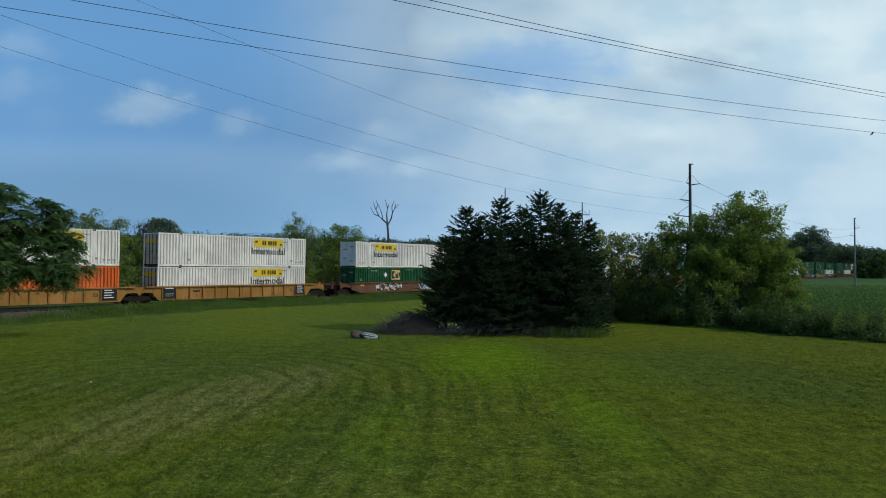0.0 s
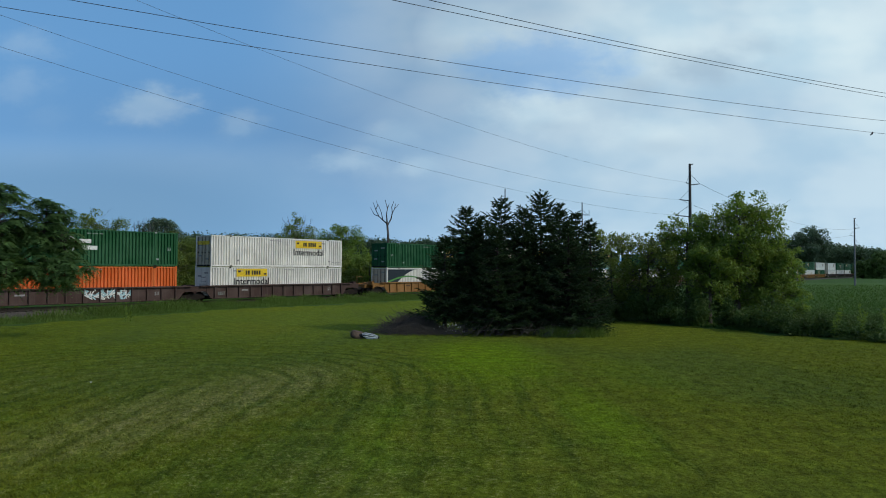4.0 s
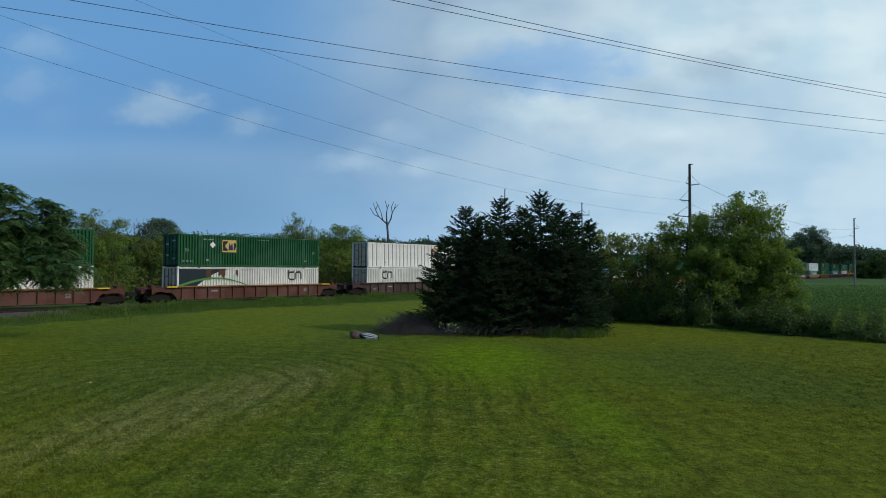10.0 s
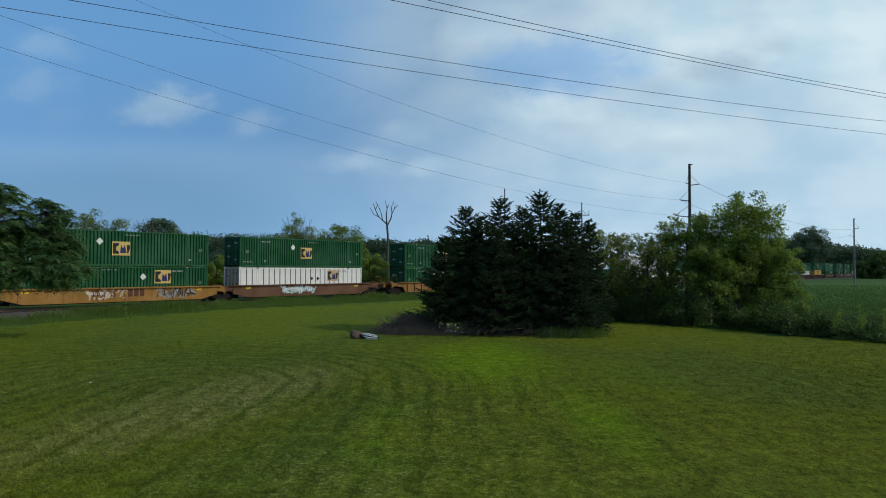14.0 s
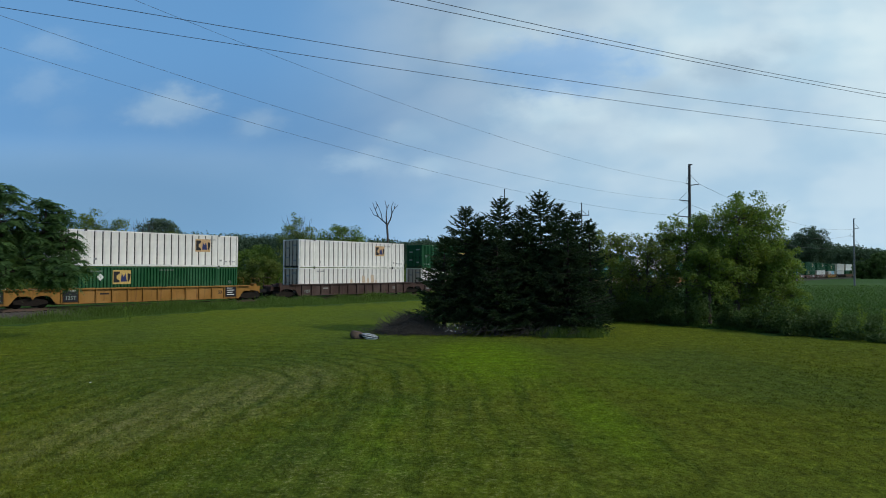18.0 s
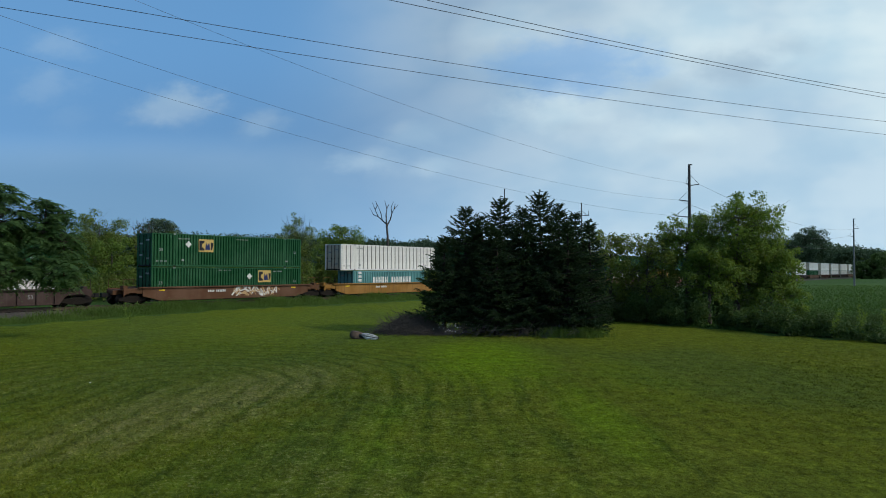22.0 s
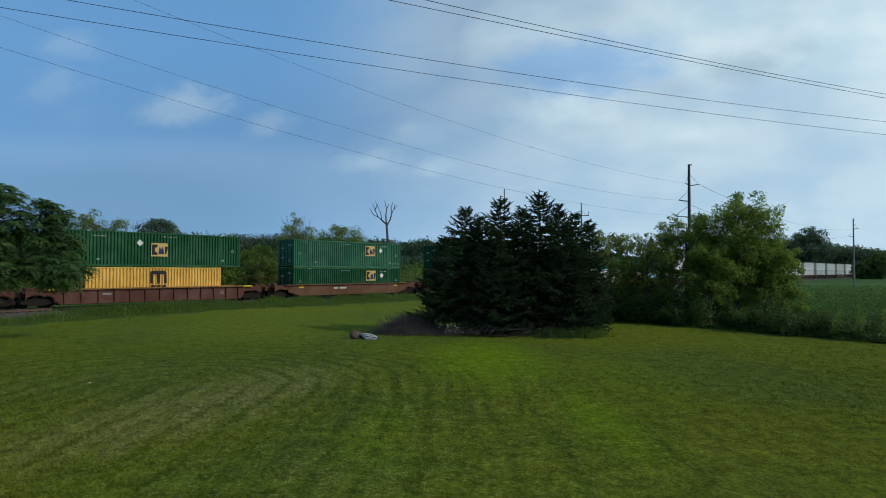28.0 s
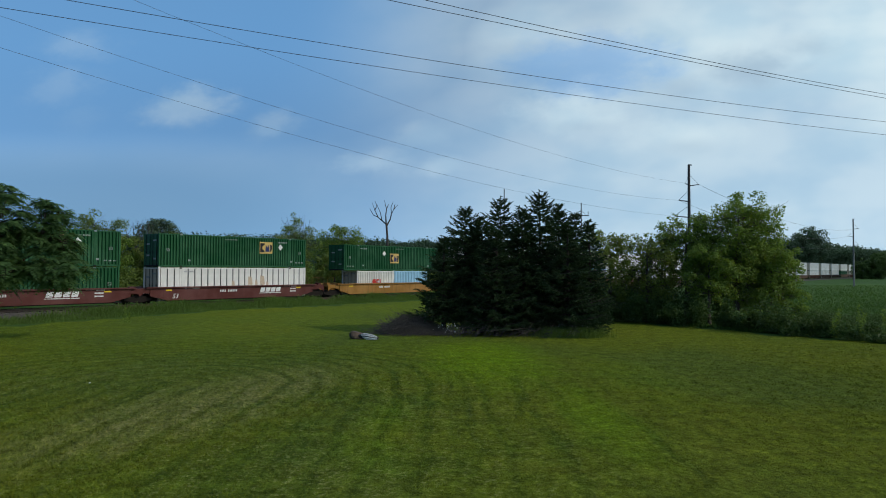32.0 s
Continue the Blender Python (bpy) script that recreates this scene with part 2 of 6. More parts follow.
PAINT = {
    "white": paint("white_container_paint", (0.60, 0.585, 0.535), 0.5, (0.27, 0.23, 0.18), 0.6, 0.0),
    "cream": paint("cream_container_paint", (0.62, 0.56, 0.46), 0.5, (0.25, 0.20, 0.15), 0.5, 0.0),
    "plate": paint("white_plate_paint", (0.62, 0.605, 0.565), 0.5, (0.33, 0.29, 0.24), 0.5, 0.0),
    "green": paint("green_container_paint", (0.0045, 0.064, 0.019), 0.5, (0.005, 0.040, 0.013), 0.30, 0.0),
    "grey_green": paint("faded_green_paint", (0.060, 0.125, 0.075), 0.55, (0.03, 0.07, 0.04), 0.30, 0.0),
    "light_green": paint("light_green_paint", (0.022, 0.110, 0.056), 0.5, (0.02, 0.07, 0.04), 0.30, 0.0),
    "orange": paint("orange_container_paint", (0.52, 0.105, 0.018), 0.45, (0.2, 0.05, 0.02), 0.25, 0.0),
    "teal": paint("teal_container_paint", (0.10, 0.255, 0.25), 0.5, (0.06, 0.14, 0.14), 0.35, 0.2),
    "gold": paint("yellow_container_paint", (0.60, 0.36, 0.07), 0.5, (0.25, 0.14, 0.04), 0.30, 0.1),
    "pale_blue": paint("pale_blue_container_paint", (0.30, 0.50, 0.62), 0.5, (0.12, 0.2, 0.25), 0.3, 0.0),
    "dusty_door": paint("dusty_door_paint", (0.42, 0.36, 0.27), 0.6, (0.17, 0.10, 0.055), 0.7, 0.45),
    "groove": plain("dark_panel_seam", (0.055, 0.055, 0.055), 0.7),
    "yellow_car": paint("yellow_wagon_paint", (0.235, 0.115, 0.020), 0.6, (0.09, 0.045, 0.02), 0.8, 0.7),
    "tan_car": paint("orange_tan_wagon_paint", (0.190, 0.092, 0.022), 0.6, (0.07, 0.034, 0.016), 0.8, 0.75),
    "brown_car": paint("dark_brown_wagon_paint", (0.044, 0.024, 0.019), 0.65, (0.105, 0.085, 0.072), 0.5, 0.25),
    "maroon_car": paint("maroon_wagon_paint", (0.076, 0.026, 0.017), 0.65, (0.12, 0.075, 0.055), 0.45, 0.25),
    "rust_car": paint("rust_red_wagon_paint", (0.092, 0.041, 0.018), 0.65, (0.09, 0.04, 0.02), 0.5, 0.5),
    "oxide_car": paint("oxide_red_wagon_paint", (0.075, 0.018, 0.013), 0.55, (0.05, 0.02, 0.015), 0.4, 0.0),
}

M_SPRUCE = foliage("spruce_needles", (0.031, 0.058, 0.024), (0.045, 0.078, 0.032), 0.26, 0.85)
M_SPRUCE_DEAD = bark("bare_spruce_twigs", (0.045, 0.036, 0.028))
M_SNAG = bark("dark_snag_wood", (0.085, 0.075, 0.068))
M_BRUSH = bark("cut_brush_wood", (0.105, 0.090, 0.076))
M_LEAF = foliage("broad_leaves", (0.100, 0.175, 0.030), (0.205, 0.290, 0.052), 0.45)
M_LEAF_OLIVE = foliage("olive_leaves", (0.115, 0.165, 0.036), (0.190, 0.240, 0.055), 0.5)
M_LEAF_DARK = foliage("dark_leaves", (0.042, 0.084, 0.020), (0.084, 0.138, 0.036), 0.3)
# far foliage: the haze of distance is mixed into these paler, bluer greens
M_LEAF_HAZED = foliage("hazed_far_leaves", (0.078, 0.122, 0.075), (0.092, 0.140, 0.085), 0.2, 0.8)
M_SEED = plain("dark_red_seed_fuzz", (0.075, 0.022, 0.014), 0.9, 0.0, 0.05)
M_SUMAC = foliage("sumac_leaves", (0.047, 0.102, 0.036), (0.102, 0.186, 0.056), 0.42)
M_TALLGRASS = foliage("tall_grass_blades", (0.080, 0.150, 0.028), (0.150, 0.235, 0.050), 0.35)
M_CROP = foliage("crop_blades", (0.062, 0.128, 0.024), (0.072, 0.142, 0.028), 0.35)
M_BARK = bark("grey_bark", (0.10, 0.082, 0.064))
M_POLE = bark("weathered_pole_wood", (0.065, 0.062, 0.062))
# far pole only: its haze is put into a lighter grey of the wood
M_POLE_HAZED = bark("hazed_pole_wood", (0.21, 0.215, 0.215))
M_WIRE = plain("dark_wire", (0.06, 0.065, 0.075), 0.6, 0.3)


# ---- mesh helpers ----
MESHES = {}


def box(bm, x0, x1, y0, y1, z0, z1):
    v = [bm.verts.new((x, y, z)) for x in (x0, x1) for y in (y0, y1) for z in (z0, z1)]
    for f in ((0, 1, 3, 2), (4, 6, 7, 5), (0, 4, 5, 1), (2, 3, 7, 6), (0, 2, 6, 4), (1, 5, 7, 3)):
        bm.faces.new([v[i] for i in f])


def prism(bm, outline, y0, y1):
    """Pulls an outline in the x-z plane from y0 to y1."""
    a = [bm.verts.new((x, y0, z)) for x, z in outline]
    b = [bm.verts.new((x, y1, z)) for x, z in outline]
    bm.faces.new(a), bm.faces.new(b[::-1])
    for i in range(len(a)):
        j = (i + 1) % len(a)
        bm.faces.new((a[j], a[i], b[i], b[j]))


def soften(bm, width):
    bmesh.ops.bevel(bm, geom=bm.edges[:], offset=width, segments=1, affect="EDGES")


def disc(bm, c, r, axis, half, n=16):
    """A short cylinder about c."""
    m = Matrix.Translation(c) @ Vector((0, 0, 1)).rotation_difference(Vector(axis)).to_matrix().to_4x4()
    bmesh.ops.create_cone(bm, cap_ends=True, segments=n, radius1=r, radius2=r, depth=2 * half, matrix=m)


def tube(bm, pts, radii, n=6):
    """A tapered tube through points."""
    rings = []
    pts = [Vector(p) for p in pts]
    for i, p in enumerate(pts):
        d = (pts[min(i + 1, len(pts) - 1)] - pts[max(i - 1, 0)]).normalized()
        u = d.cross(Vector((0.31, 0.87, 0.11)) if abs(d.z) > 0.8 else Vector((0, 0, 1))).normalized()
        w = d.cross(u)
        rings.append([bm.verts.new(p + (u * math.cos(a) + w * math.sin(a)) * radii[i]) for a in (2 * math.pi * k / n for k in range(n))])
    for r0, r1 in zip(rings, rings[1:]):
        for k in range(n):
            bm.faces.new((r0[k], r0[(k + 1) % n], r1[(k + 1) % n], r1[k]))
    bm.faces.new(rings[0][::-1]), bm.faces.new(rings[-1])


def to_mesh(name, bm, material, smooth=False):
    bmesh.ops.recalc_face_normals(bm, faces=bm.faces[:])
    me = bpy.data.meshes.new(name)
    bm.to_mesh(me)
    bm.free()
    me.materials.append(material)
    if smooth:
        me.shade_smooth()
    return me


def shape(key, material, build, smooth=False):
    """The mesh for key and material, built on its first use."""
    k = (key, material.name)
    if k not in MESHES:
        bm = bmesh.new()
        build(bm)
        MESHES[k] = to_mesh(key if isinstance(key, str) else str(key[0]), bm, material, smooth)
    return MESHES[k]


def part(name, data, material, parent, label="", at=(0, 0, 0), turn=(0, 0, 0)):
    """Links a bmesh or a mesh as ONE object under a thing or a part."""
    if isinstance(data, bmesh.types.BMesh):
        data = to_mesh(name, data, material)
    ob = new(name, data)
    ob.parent = parent
    ob.location = at
    ob.rotation_euler = [radians(a) for a in turn]
    return tagged(ob, label) if label else ob


def thing(name, label, category, group="", m=None, kind=""):
    ob = new(name)
    if m is not None:
        ob.matrix_basis = m
    return tagged(ob, label, category, group, kind)


def mesh_thing(name, bm, material, label, category, kind="", smooth=False):
    ob = new(name, to_mesh(name, bm, material, smooth))
    return tagged(ob, label, category, "", kind)


def quads_mesh(name, corners, material):
    """A mesh of loose quads from an (n, 4, 3) array."""
    n = len(corners)
    me = bpy.data.meshes.new(name)
    me.vertices.add(4 * n)
    me.vertices.foreach_set("co", corners.astype(np.float32).ravel())
    me.loops.add(4 * n)
    me.loops.foreach_set("vertex_index", np.arange(4 * n, dtype=np.int32))
    me.polygons.add(n)
    me.polygons.foreach_set("loop_start", np.arange(0, 4 * n, 4, dtype=np.int32))
    me.update(calc_edges=True)
    me.validate()
    me.materials.append(material)
    return me


def unit(v):
    return v / np.maximum(np.linalg.norm(v, axis=1, keepdims=True), 1e-9)


def leaves(rng, points, size, aspect=0.5, flat=0.0, spread=0.3):
    """Leaf quads (diamonds) round points, turned at random; flat tilts them to the level."""
    n = len(points)
    a = unit(rng.normal(size=(n, 3)) * (1, 1, 1 - flat))
    b = unit(np.cross(a, rng.normal(size=(n, 3))))
    s = (size * (1 + spread * rng.uniform(-1, 1, n)))[:, None]
    return np.stack([points - a * s, points - b * s * aspect, points + a * s, points + b * s * aspect], 1)


def blades(rng, points, height, width, lean=0.35):
    """Grass blades: narrow quads rising from points."""
    n = len(points)
    ang = rng.uniform(0, 2 * math.pi, n)
    side = np.stack([np.cos(ang), np.sin(ang), np.zeros(n)], 1)
    h = (height * rng.uniform(0.6, 1.25, n))[:, None]
    top = points + np.concatenate([rng.normal(size=(n, 2)) * lean, np.ones((n, 1))], 1) * h
    return np.stack([points - side * width, points + side * width, top + side * width * 0.25, top - side * width * 0.25], 1)


# ---- ground ----
TH = radians(50.812)                       # heading of the track, from +x
DIR = Vector((math.cos(TH), math.sin(TH), 0))
FAR = Vector((-math.sin(TH), math.cos(TH), 0))
TRACK0 = Vector((-25.15, 58.58, 0.5)) + FAR * 1.295     # on the track's middle, at the top of the rails


def track_point(s, off=0.0, z=0.0):
    return TRACK0 + DIR * s + FAR * off + Vector((0, 0, z))


def ground_height(x, y):
    """Level ground with slow swells, dipping a little towards the ditch by the track."""
    dip = min(1.0, max(0.0, (-19.0 - x) / 8.0)) * min(1.0, max(0.0, (y - 22.0) / 14.0)) if x > -61 and y < 62 else 0.0
    return 0.06 * noise.noise(Vector((x * 0.05, y * 0.05, 3.0))) * (1 if abs(x) + abs(y) < 300 else 0) - 0.3 * dip


bm = bmesh.new()
xs = sorted(set([-3000, -1500, -700, -350, -180, -100] + list(range(-60, 81, 2)) + [100, 140, 200, 300, 450, 800, 1500, 3000]))
ys = sorted(set([-2500, -800, -200, -60, -20] + list(range(0, 101, 2)) + [120, 150, 200, 300, 450, 800, 1500, 3000, 4500]))
grid = [[bm.verts.new((x, y, ground_height(x, y))) for y in ys] for x in xs]
for i in range(len(xs) - 1):
    for j in range(len(ys) - 1):
        f = bm.faces.new((grid[i][j], grid[i + 1][j], grid[i + 1][j + 1], grid[i][j + 1]))
        cx, cy = (xs[i] + xs[i + 1]) / 2, (ys[j] + ys[j + 1]) / 2
        beyond = (Vector((cx, cy, 0)) - Vector((-25.15, 58.58, 0))).dot(FAR) > -4.5
        f.material_index = 1 if beyond or cy > 78 or (cx > 12 and cy > 48 - (cx - 12) * 1.55 + 1) else 0
me = to_mesh("ground", bm, M_LAWN, True)
me.materials.append(M_MEADOW)
ground = tagged(new("ground", me), "mown green lawn running into rough meadow", "ground", "", "structure")

# track bed: ballast shoulder, two rails and wooden ties
LEN0, LEN1 = -60, 900
bm = bmesh.new()
prof = [(-4.4, -1.15), (-2.0, -0.22), (2.0, -0.22), (4.6, -1.15)]
ra = [bm.verts.new(track_point(LEN0, o, z)) for o, z in prof]
rb = [bm.verts.new(track_point(LEN1, o, z)) for o, z in prof]
for i in range(3):
    bm.faces.new((ra[i], ra[i + 1], rb[i + 1], rb[i]))
track_bed = mesh_thing("track_bed", bm, M_BALLAST, "grey crushed stone ballast bed under the railway", "ballast", "structure")
for off in (-0.75, 0.75):
    bm = bmesh.new()
    prism(bm, [(-0.07, -0.17), (0.07, -0.17), (0.07, -0.15), (0.012, -0.13), (0.012, -0.04), (0.036, -0.035), (0.036, 0), (-0.036, 0), (-0.036, -0.035), (-0.012, -0.04), (-0.012, -0.13), (-0.07, -0.15)], 0, LEN1 - LEN0)
    rail = mesh_thing("rail", bm, M_STEEL, "long rusty steel rail on wooden ties", "rail", "structure")
    rail.matrix_basis = Matrix.Translation(track_point(LEN0, off)) @ Matrix.Rotation(TH - math.pi / 2, 4, "Z")


def tie_shape(bm):
    box(bm, -0.115, 0.115, -1.3, 1.3, -0.34, -0.165)
    soften(bm, 0.012)


for k in range(230):
    part("tie", shape("tie", M_TIE, tie_shape), M_TIE, track_bed, "", track_point(-30 + 0.52 * k), (0, 0, math.degrees(TH)))

# ---- train ----
SPEED, SLOWING = 20.238, -0.0324
MOVERS = []            # (thing, distance along the track at the start, offset, height)


def corrugated(bm, length, z0, z1, y, depth=0.11, pitch=0.285):
    """A trapezoid-folded sheet in the x-z plane, standing depth proud towards -y."""
    n = max(2, round(length / pitch))
    p = length / n
    xs_ = []
    for k in range(n):
        x = -length / 2 + k * p
        xs_ += [(x, y), (x + 0.18 * p, y), (x + 0.36 * p, y - depth), (x + 0.82 * p, y - depth)]
    xs_.append((length / 2, y))
    a = [bm.verts.new((x, yy, z0)) for x, yy in xs_]
    b = [bm.verts.new((x, yy, z1)) for x, yy in xs_]
    for i in range(len(a) - 1):
        bm.faces.new((a[i], a[i + 1], b[i + 1], b[i]))


W2 = 1.295


def text_mesh(words, material, height, slant=0.0):
    k = ("text", words, height, slant, material.name)
    if k not in MESHES:
        cu = bpy.data.curves.new("text", "FONT")
        cu.body, cu.size, cu.extrude, cu.align_x, cu.shear, cu.offset = words, height, 0.006, "CENTER", slant, 0.012 * height
        cu.resolution_u = 2
        ob = bpy.data.objects.new("text", cu)
        scene.collection.objects.link(ob)
        bpy.context.view_layer.update()
        me = bpy.data.meshes.new_from_object(ob.evaluated_get(bpy.context.evaluated_depsgraph_get()))
        bpy.data.objects.remove(ob)
        me.materials.clear()
        me.materials.append(material)
        MESHES[k] = me
    return MESHES[k]


def flat_sign(root, name, key, material, build, x, z, y, label=""):
    """A thin painted shape on the near wall: build draws it round the origin in x-z, 12 mm thick."""
    return part(name, shape(key, material, build), material, root, label, (x, y, z))


def rects(*items):
    def build(bm):
        for x0, x1, z0, z1 in items:
            box(bm, x0, x1, -0.006, 0.006, z0, z1)
    return build


def block_sign(root, x, z, y, gold):
    panel = flat_sign(root, "sign_panel", "sign_panel", gold, rects((-0.9, 0.9, -0.55, 0.55)), x, z, y, "golden yellow square sign panel with dark shapes")
    panel.scale = (0.84, 1, 1.05)
    for key, ink, ring in (("block", M_BLACK, [(-0.82, -0.42), (-0.22, -0.42), (-0.22, -0.28), (-0.52, -0.12), (-0.52, 0.12), (-0.22, 0.28), (-0.22, 0.43), (-0.82, 0.43)]),
                           ("wedge", M_BLUE, [(-0.12, -0.36), (0.5, -0.36), (0.36, 0.3), (0.16, 0.02), (-0.02, 0.3)]),
                           ("tab", M_BLACK, [(0.58, -0.36), (0.7, -0.36), (0.86, 0.0), (0.86, 0.26), (0.56, 0.3)])):
        part("sign_mark", shape("sign_" + key, ink, lambda bm, ring=ring: prism(bm, ring, -0.006, 0.006)), ink, panel, "", (0, -0.012, 0))


def freight_sign(root, x, z, y):
    panel = flat_sign(root, "sign_panel", "band_panel", M_YELLOW_SIGN, rects((-1.75, 1.75, -0.38, 0.38)), x, z, y, "bright yellow sign band with black bars")
    for q, w, z0, z1 in ((-1.45, 0.3, 0.02, 0.2), (-0.66, 0.16, -0.2, 0.2), (-0.4, 0.2, -0.2, 0.2), (0.03, 0.18, -0.2, 0.2), (0.3, 0.2, -0.2, 0.2), (0.58, 0.2, -0.2, 0.2), (0.85, 0.2, -0.2, 0.2), (1.5, 0.3, -0.2, -0.05)):
        part("sign_mark", shape(("band_mark", w, z0, z1), M_BLACK, rects((-w / 2, w / 2, z0, z1))), M_BLACK, panel, "", (q, -0.012, 0))
    part("lettering", text_mesh("Intermodal", M_BLACK, 0.92), M_BLACK, root, "blue-black lettering", (x, y, z - 1.12), (90, 0, 0))


def hexagon_sign(root, x, z, y):
    def hexagon(bm):
        prism(bm, [(0.0, 0.72), (0.55, 0.42), (0.55, -0.42), (0.0, -0.72), (-0.55, -0.42), (-0.55, 0.42)], -0.006, 0.006)
    panel = flat_sign(root, "sign_panel", "hexagon_panel", M_WHITE_SIGN, hexagon, x, z, y, "white hexagon sign with dark red bars")
    part("sign_mark", shape("hexagon_bars", M_RED_SIGN, lambda bm: prism(bm, [(-0.36, -0.3), (-0.14, -0.42), (-0.08, -0.08), (0.14, -0.42), (0.36, -0.3), (0.36, 0.3), (0.14, 0.42), (0.08, 0.08), (-0.14, 0.42), (-0.36, 0.3)], -0.006, 0.006)), M_RED_SIGN, panel, "", (0, -0.012, 0))
    for x1, z0, z1 in ((1.75, 0.1, 0.42), (2.25, -0.42, -0.1)):
        part("sign_bar", shape(("hexagon_word", x1), M_WHITE_SIGN, rects((0.85, x1, z0, z1))), M_WHITE_SIGN, panel, "white painted bar", (0, 0, 0))


def loop_sign(root, x, z, y):
    """The dark loops: an open ring and a wave."""
    for key, pts in (("open_ring", [(-0.05, 0.32), (-0.55, 0.32), (-0.75, 0.2), (-0.75, -0.2), (-0.55, -0.32), (-0.05, -0.32)]),
                     ("wave", [(0.1, -0.32), (0.1, 0.2), (0.25, 0.32), (0.7, 0.32), (0.85, 0.2), (0.85, -0.32)])):
        ob = part("sign_mark", shape(key, M_BLACK, lambda bm: tube(bm, [(px, 0, pz) for px, pz in pts], [0.075] * len(pts), 5)), M_BLACK, root, "black rounded line emblem", (x, y, z))
        ob.scale = (1, 0.12, 1.15)


def swoosh(root, flip, y, length):
    """A dark curved field and a green arc at one end of the white wall."""
    s = -1 if flip else 1
    x0 = -length / 2 * s

    def dark(bm):
        top = [(x0 + s * 5.3 * k / 12, 2.66) for k in range(13)]
        low = [(x0 + s * (0.7 + 4.6 * k / 12), 0.35 + 2.31 * math.sin(math.pi / 2 * k / 12)) for k in range(13)]
        ring = [(x0, 2.66), (x0, 0.35)] + low + [(x0 + s * 5.3, 2.66)]
        prism(bm, ring if s > 0 else ring[::-1], -0.004, 0.004)

    def arc(bm):
        pts = [(x0 + s * 9.5 * k / 24, 0.9 + 1.15 * math.sin(math.pi * min(1, (k / 24) * 1.0 + 0.07)) - 0.55 * (k / 24)) for k in range(25)]
        w = [0.11 * (1 - 0.8 * k / 24) for k in range(25)]
        ring = [(p[0], p[1] + q) for p, q in zip(pts, w)] + [(p[0], p[1] - q) for p, q in zip(pts[::-1], w[::-1])]
        prism(bm, ring, -0.004, 0.004)

    part("painted_field", shape(("painted_field", flip), M_DKGREEN_SIGN, dark), M_DKGREEN_SIGN, root, "dark curved painted field", (0, y, 0))
    part("painted_arc", shape(("painted_arc", flip), M_GREEN_SIGN, arc), M_GREEN_SIGN, root, "bright green painted arc", (0, y - 0.01, 0))


STYLES = {   # paint, wall type, height, words for the label, sign
    "white_band": ("white", "corr", 2.9, "white corrugated shipping container with yellow sign band", "freight"),
    "cream_band": ("cream", "corr", 2.9, "dusty cream corrugated shipping container with yellow sign band", "freight"),
    "gold_block": ("green", "corr", 2.9, "dark green corrugated shipping container with golden sign", "gold_block"),
    "light_block": ("light_green", "corr", 2.9, "faded light green corrugated container with golden sign", "gold_block"),
    "grey_block": ("grey_green", "plate", 2.9, "weathered grey green panelled container with golden sign", "gold_block"),
    "pla": ("plate", "plate", 2.9, "white panelled container with dark seams and faded sign", "gold_block"),
    "pln": ("plate", "plate", 2.9, "plain white panelled shipping container with dark seams", ""),
    "hexagon": ("green", "corr", 2.9, "green corrugated shipping container with white hexagon sign", "hexagon"),
    "ora": ("orange", "corr", 2.9, "bright orange corrugated shipping container", ""),
    "sweep_left": ("white", "corr", 2.9, "white corrugated container with dark curved field and loops", "sweep_left"),
    "sweep_right": ("white", "corr", 2.9, "white corrugated container with dark curve and black loops", "sweep_right"),
    "sweep_rust": ("white", "corr", 2.9, "rust-stained white corrugated container with green arc", "sweep_rust"),
    "teal_box": ("teal", "corr", 2.6, "short pale teal corrugated container with white lettering bars", "teal_box"),
    "red_mark": ("white", "corr", 2.6, "short white corrugated container with small red mark", "red_mark"),
    "ochre_box": ("gold", "corr", 2.9, "short yellow ochre corrugated container with dark emblem", "ochre_box"),
    "whi": ("white", "corr", 2.6, "small white container with red mark on a wagon", "red_mark"),
    "blu": ("pale_blue", "corr", 2.6, "small pale blue container on a wagon", ""),
}


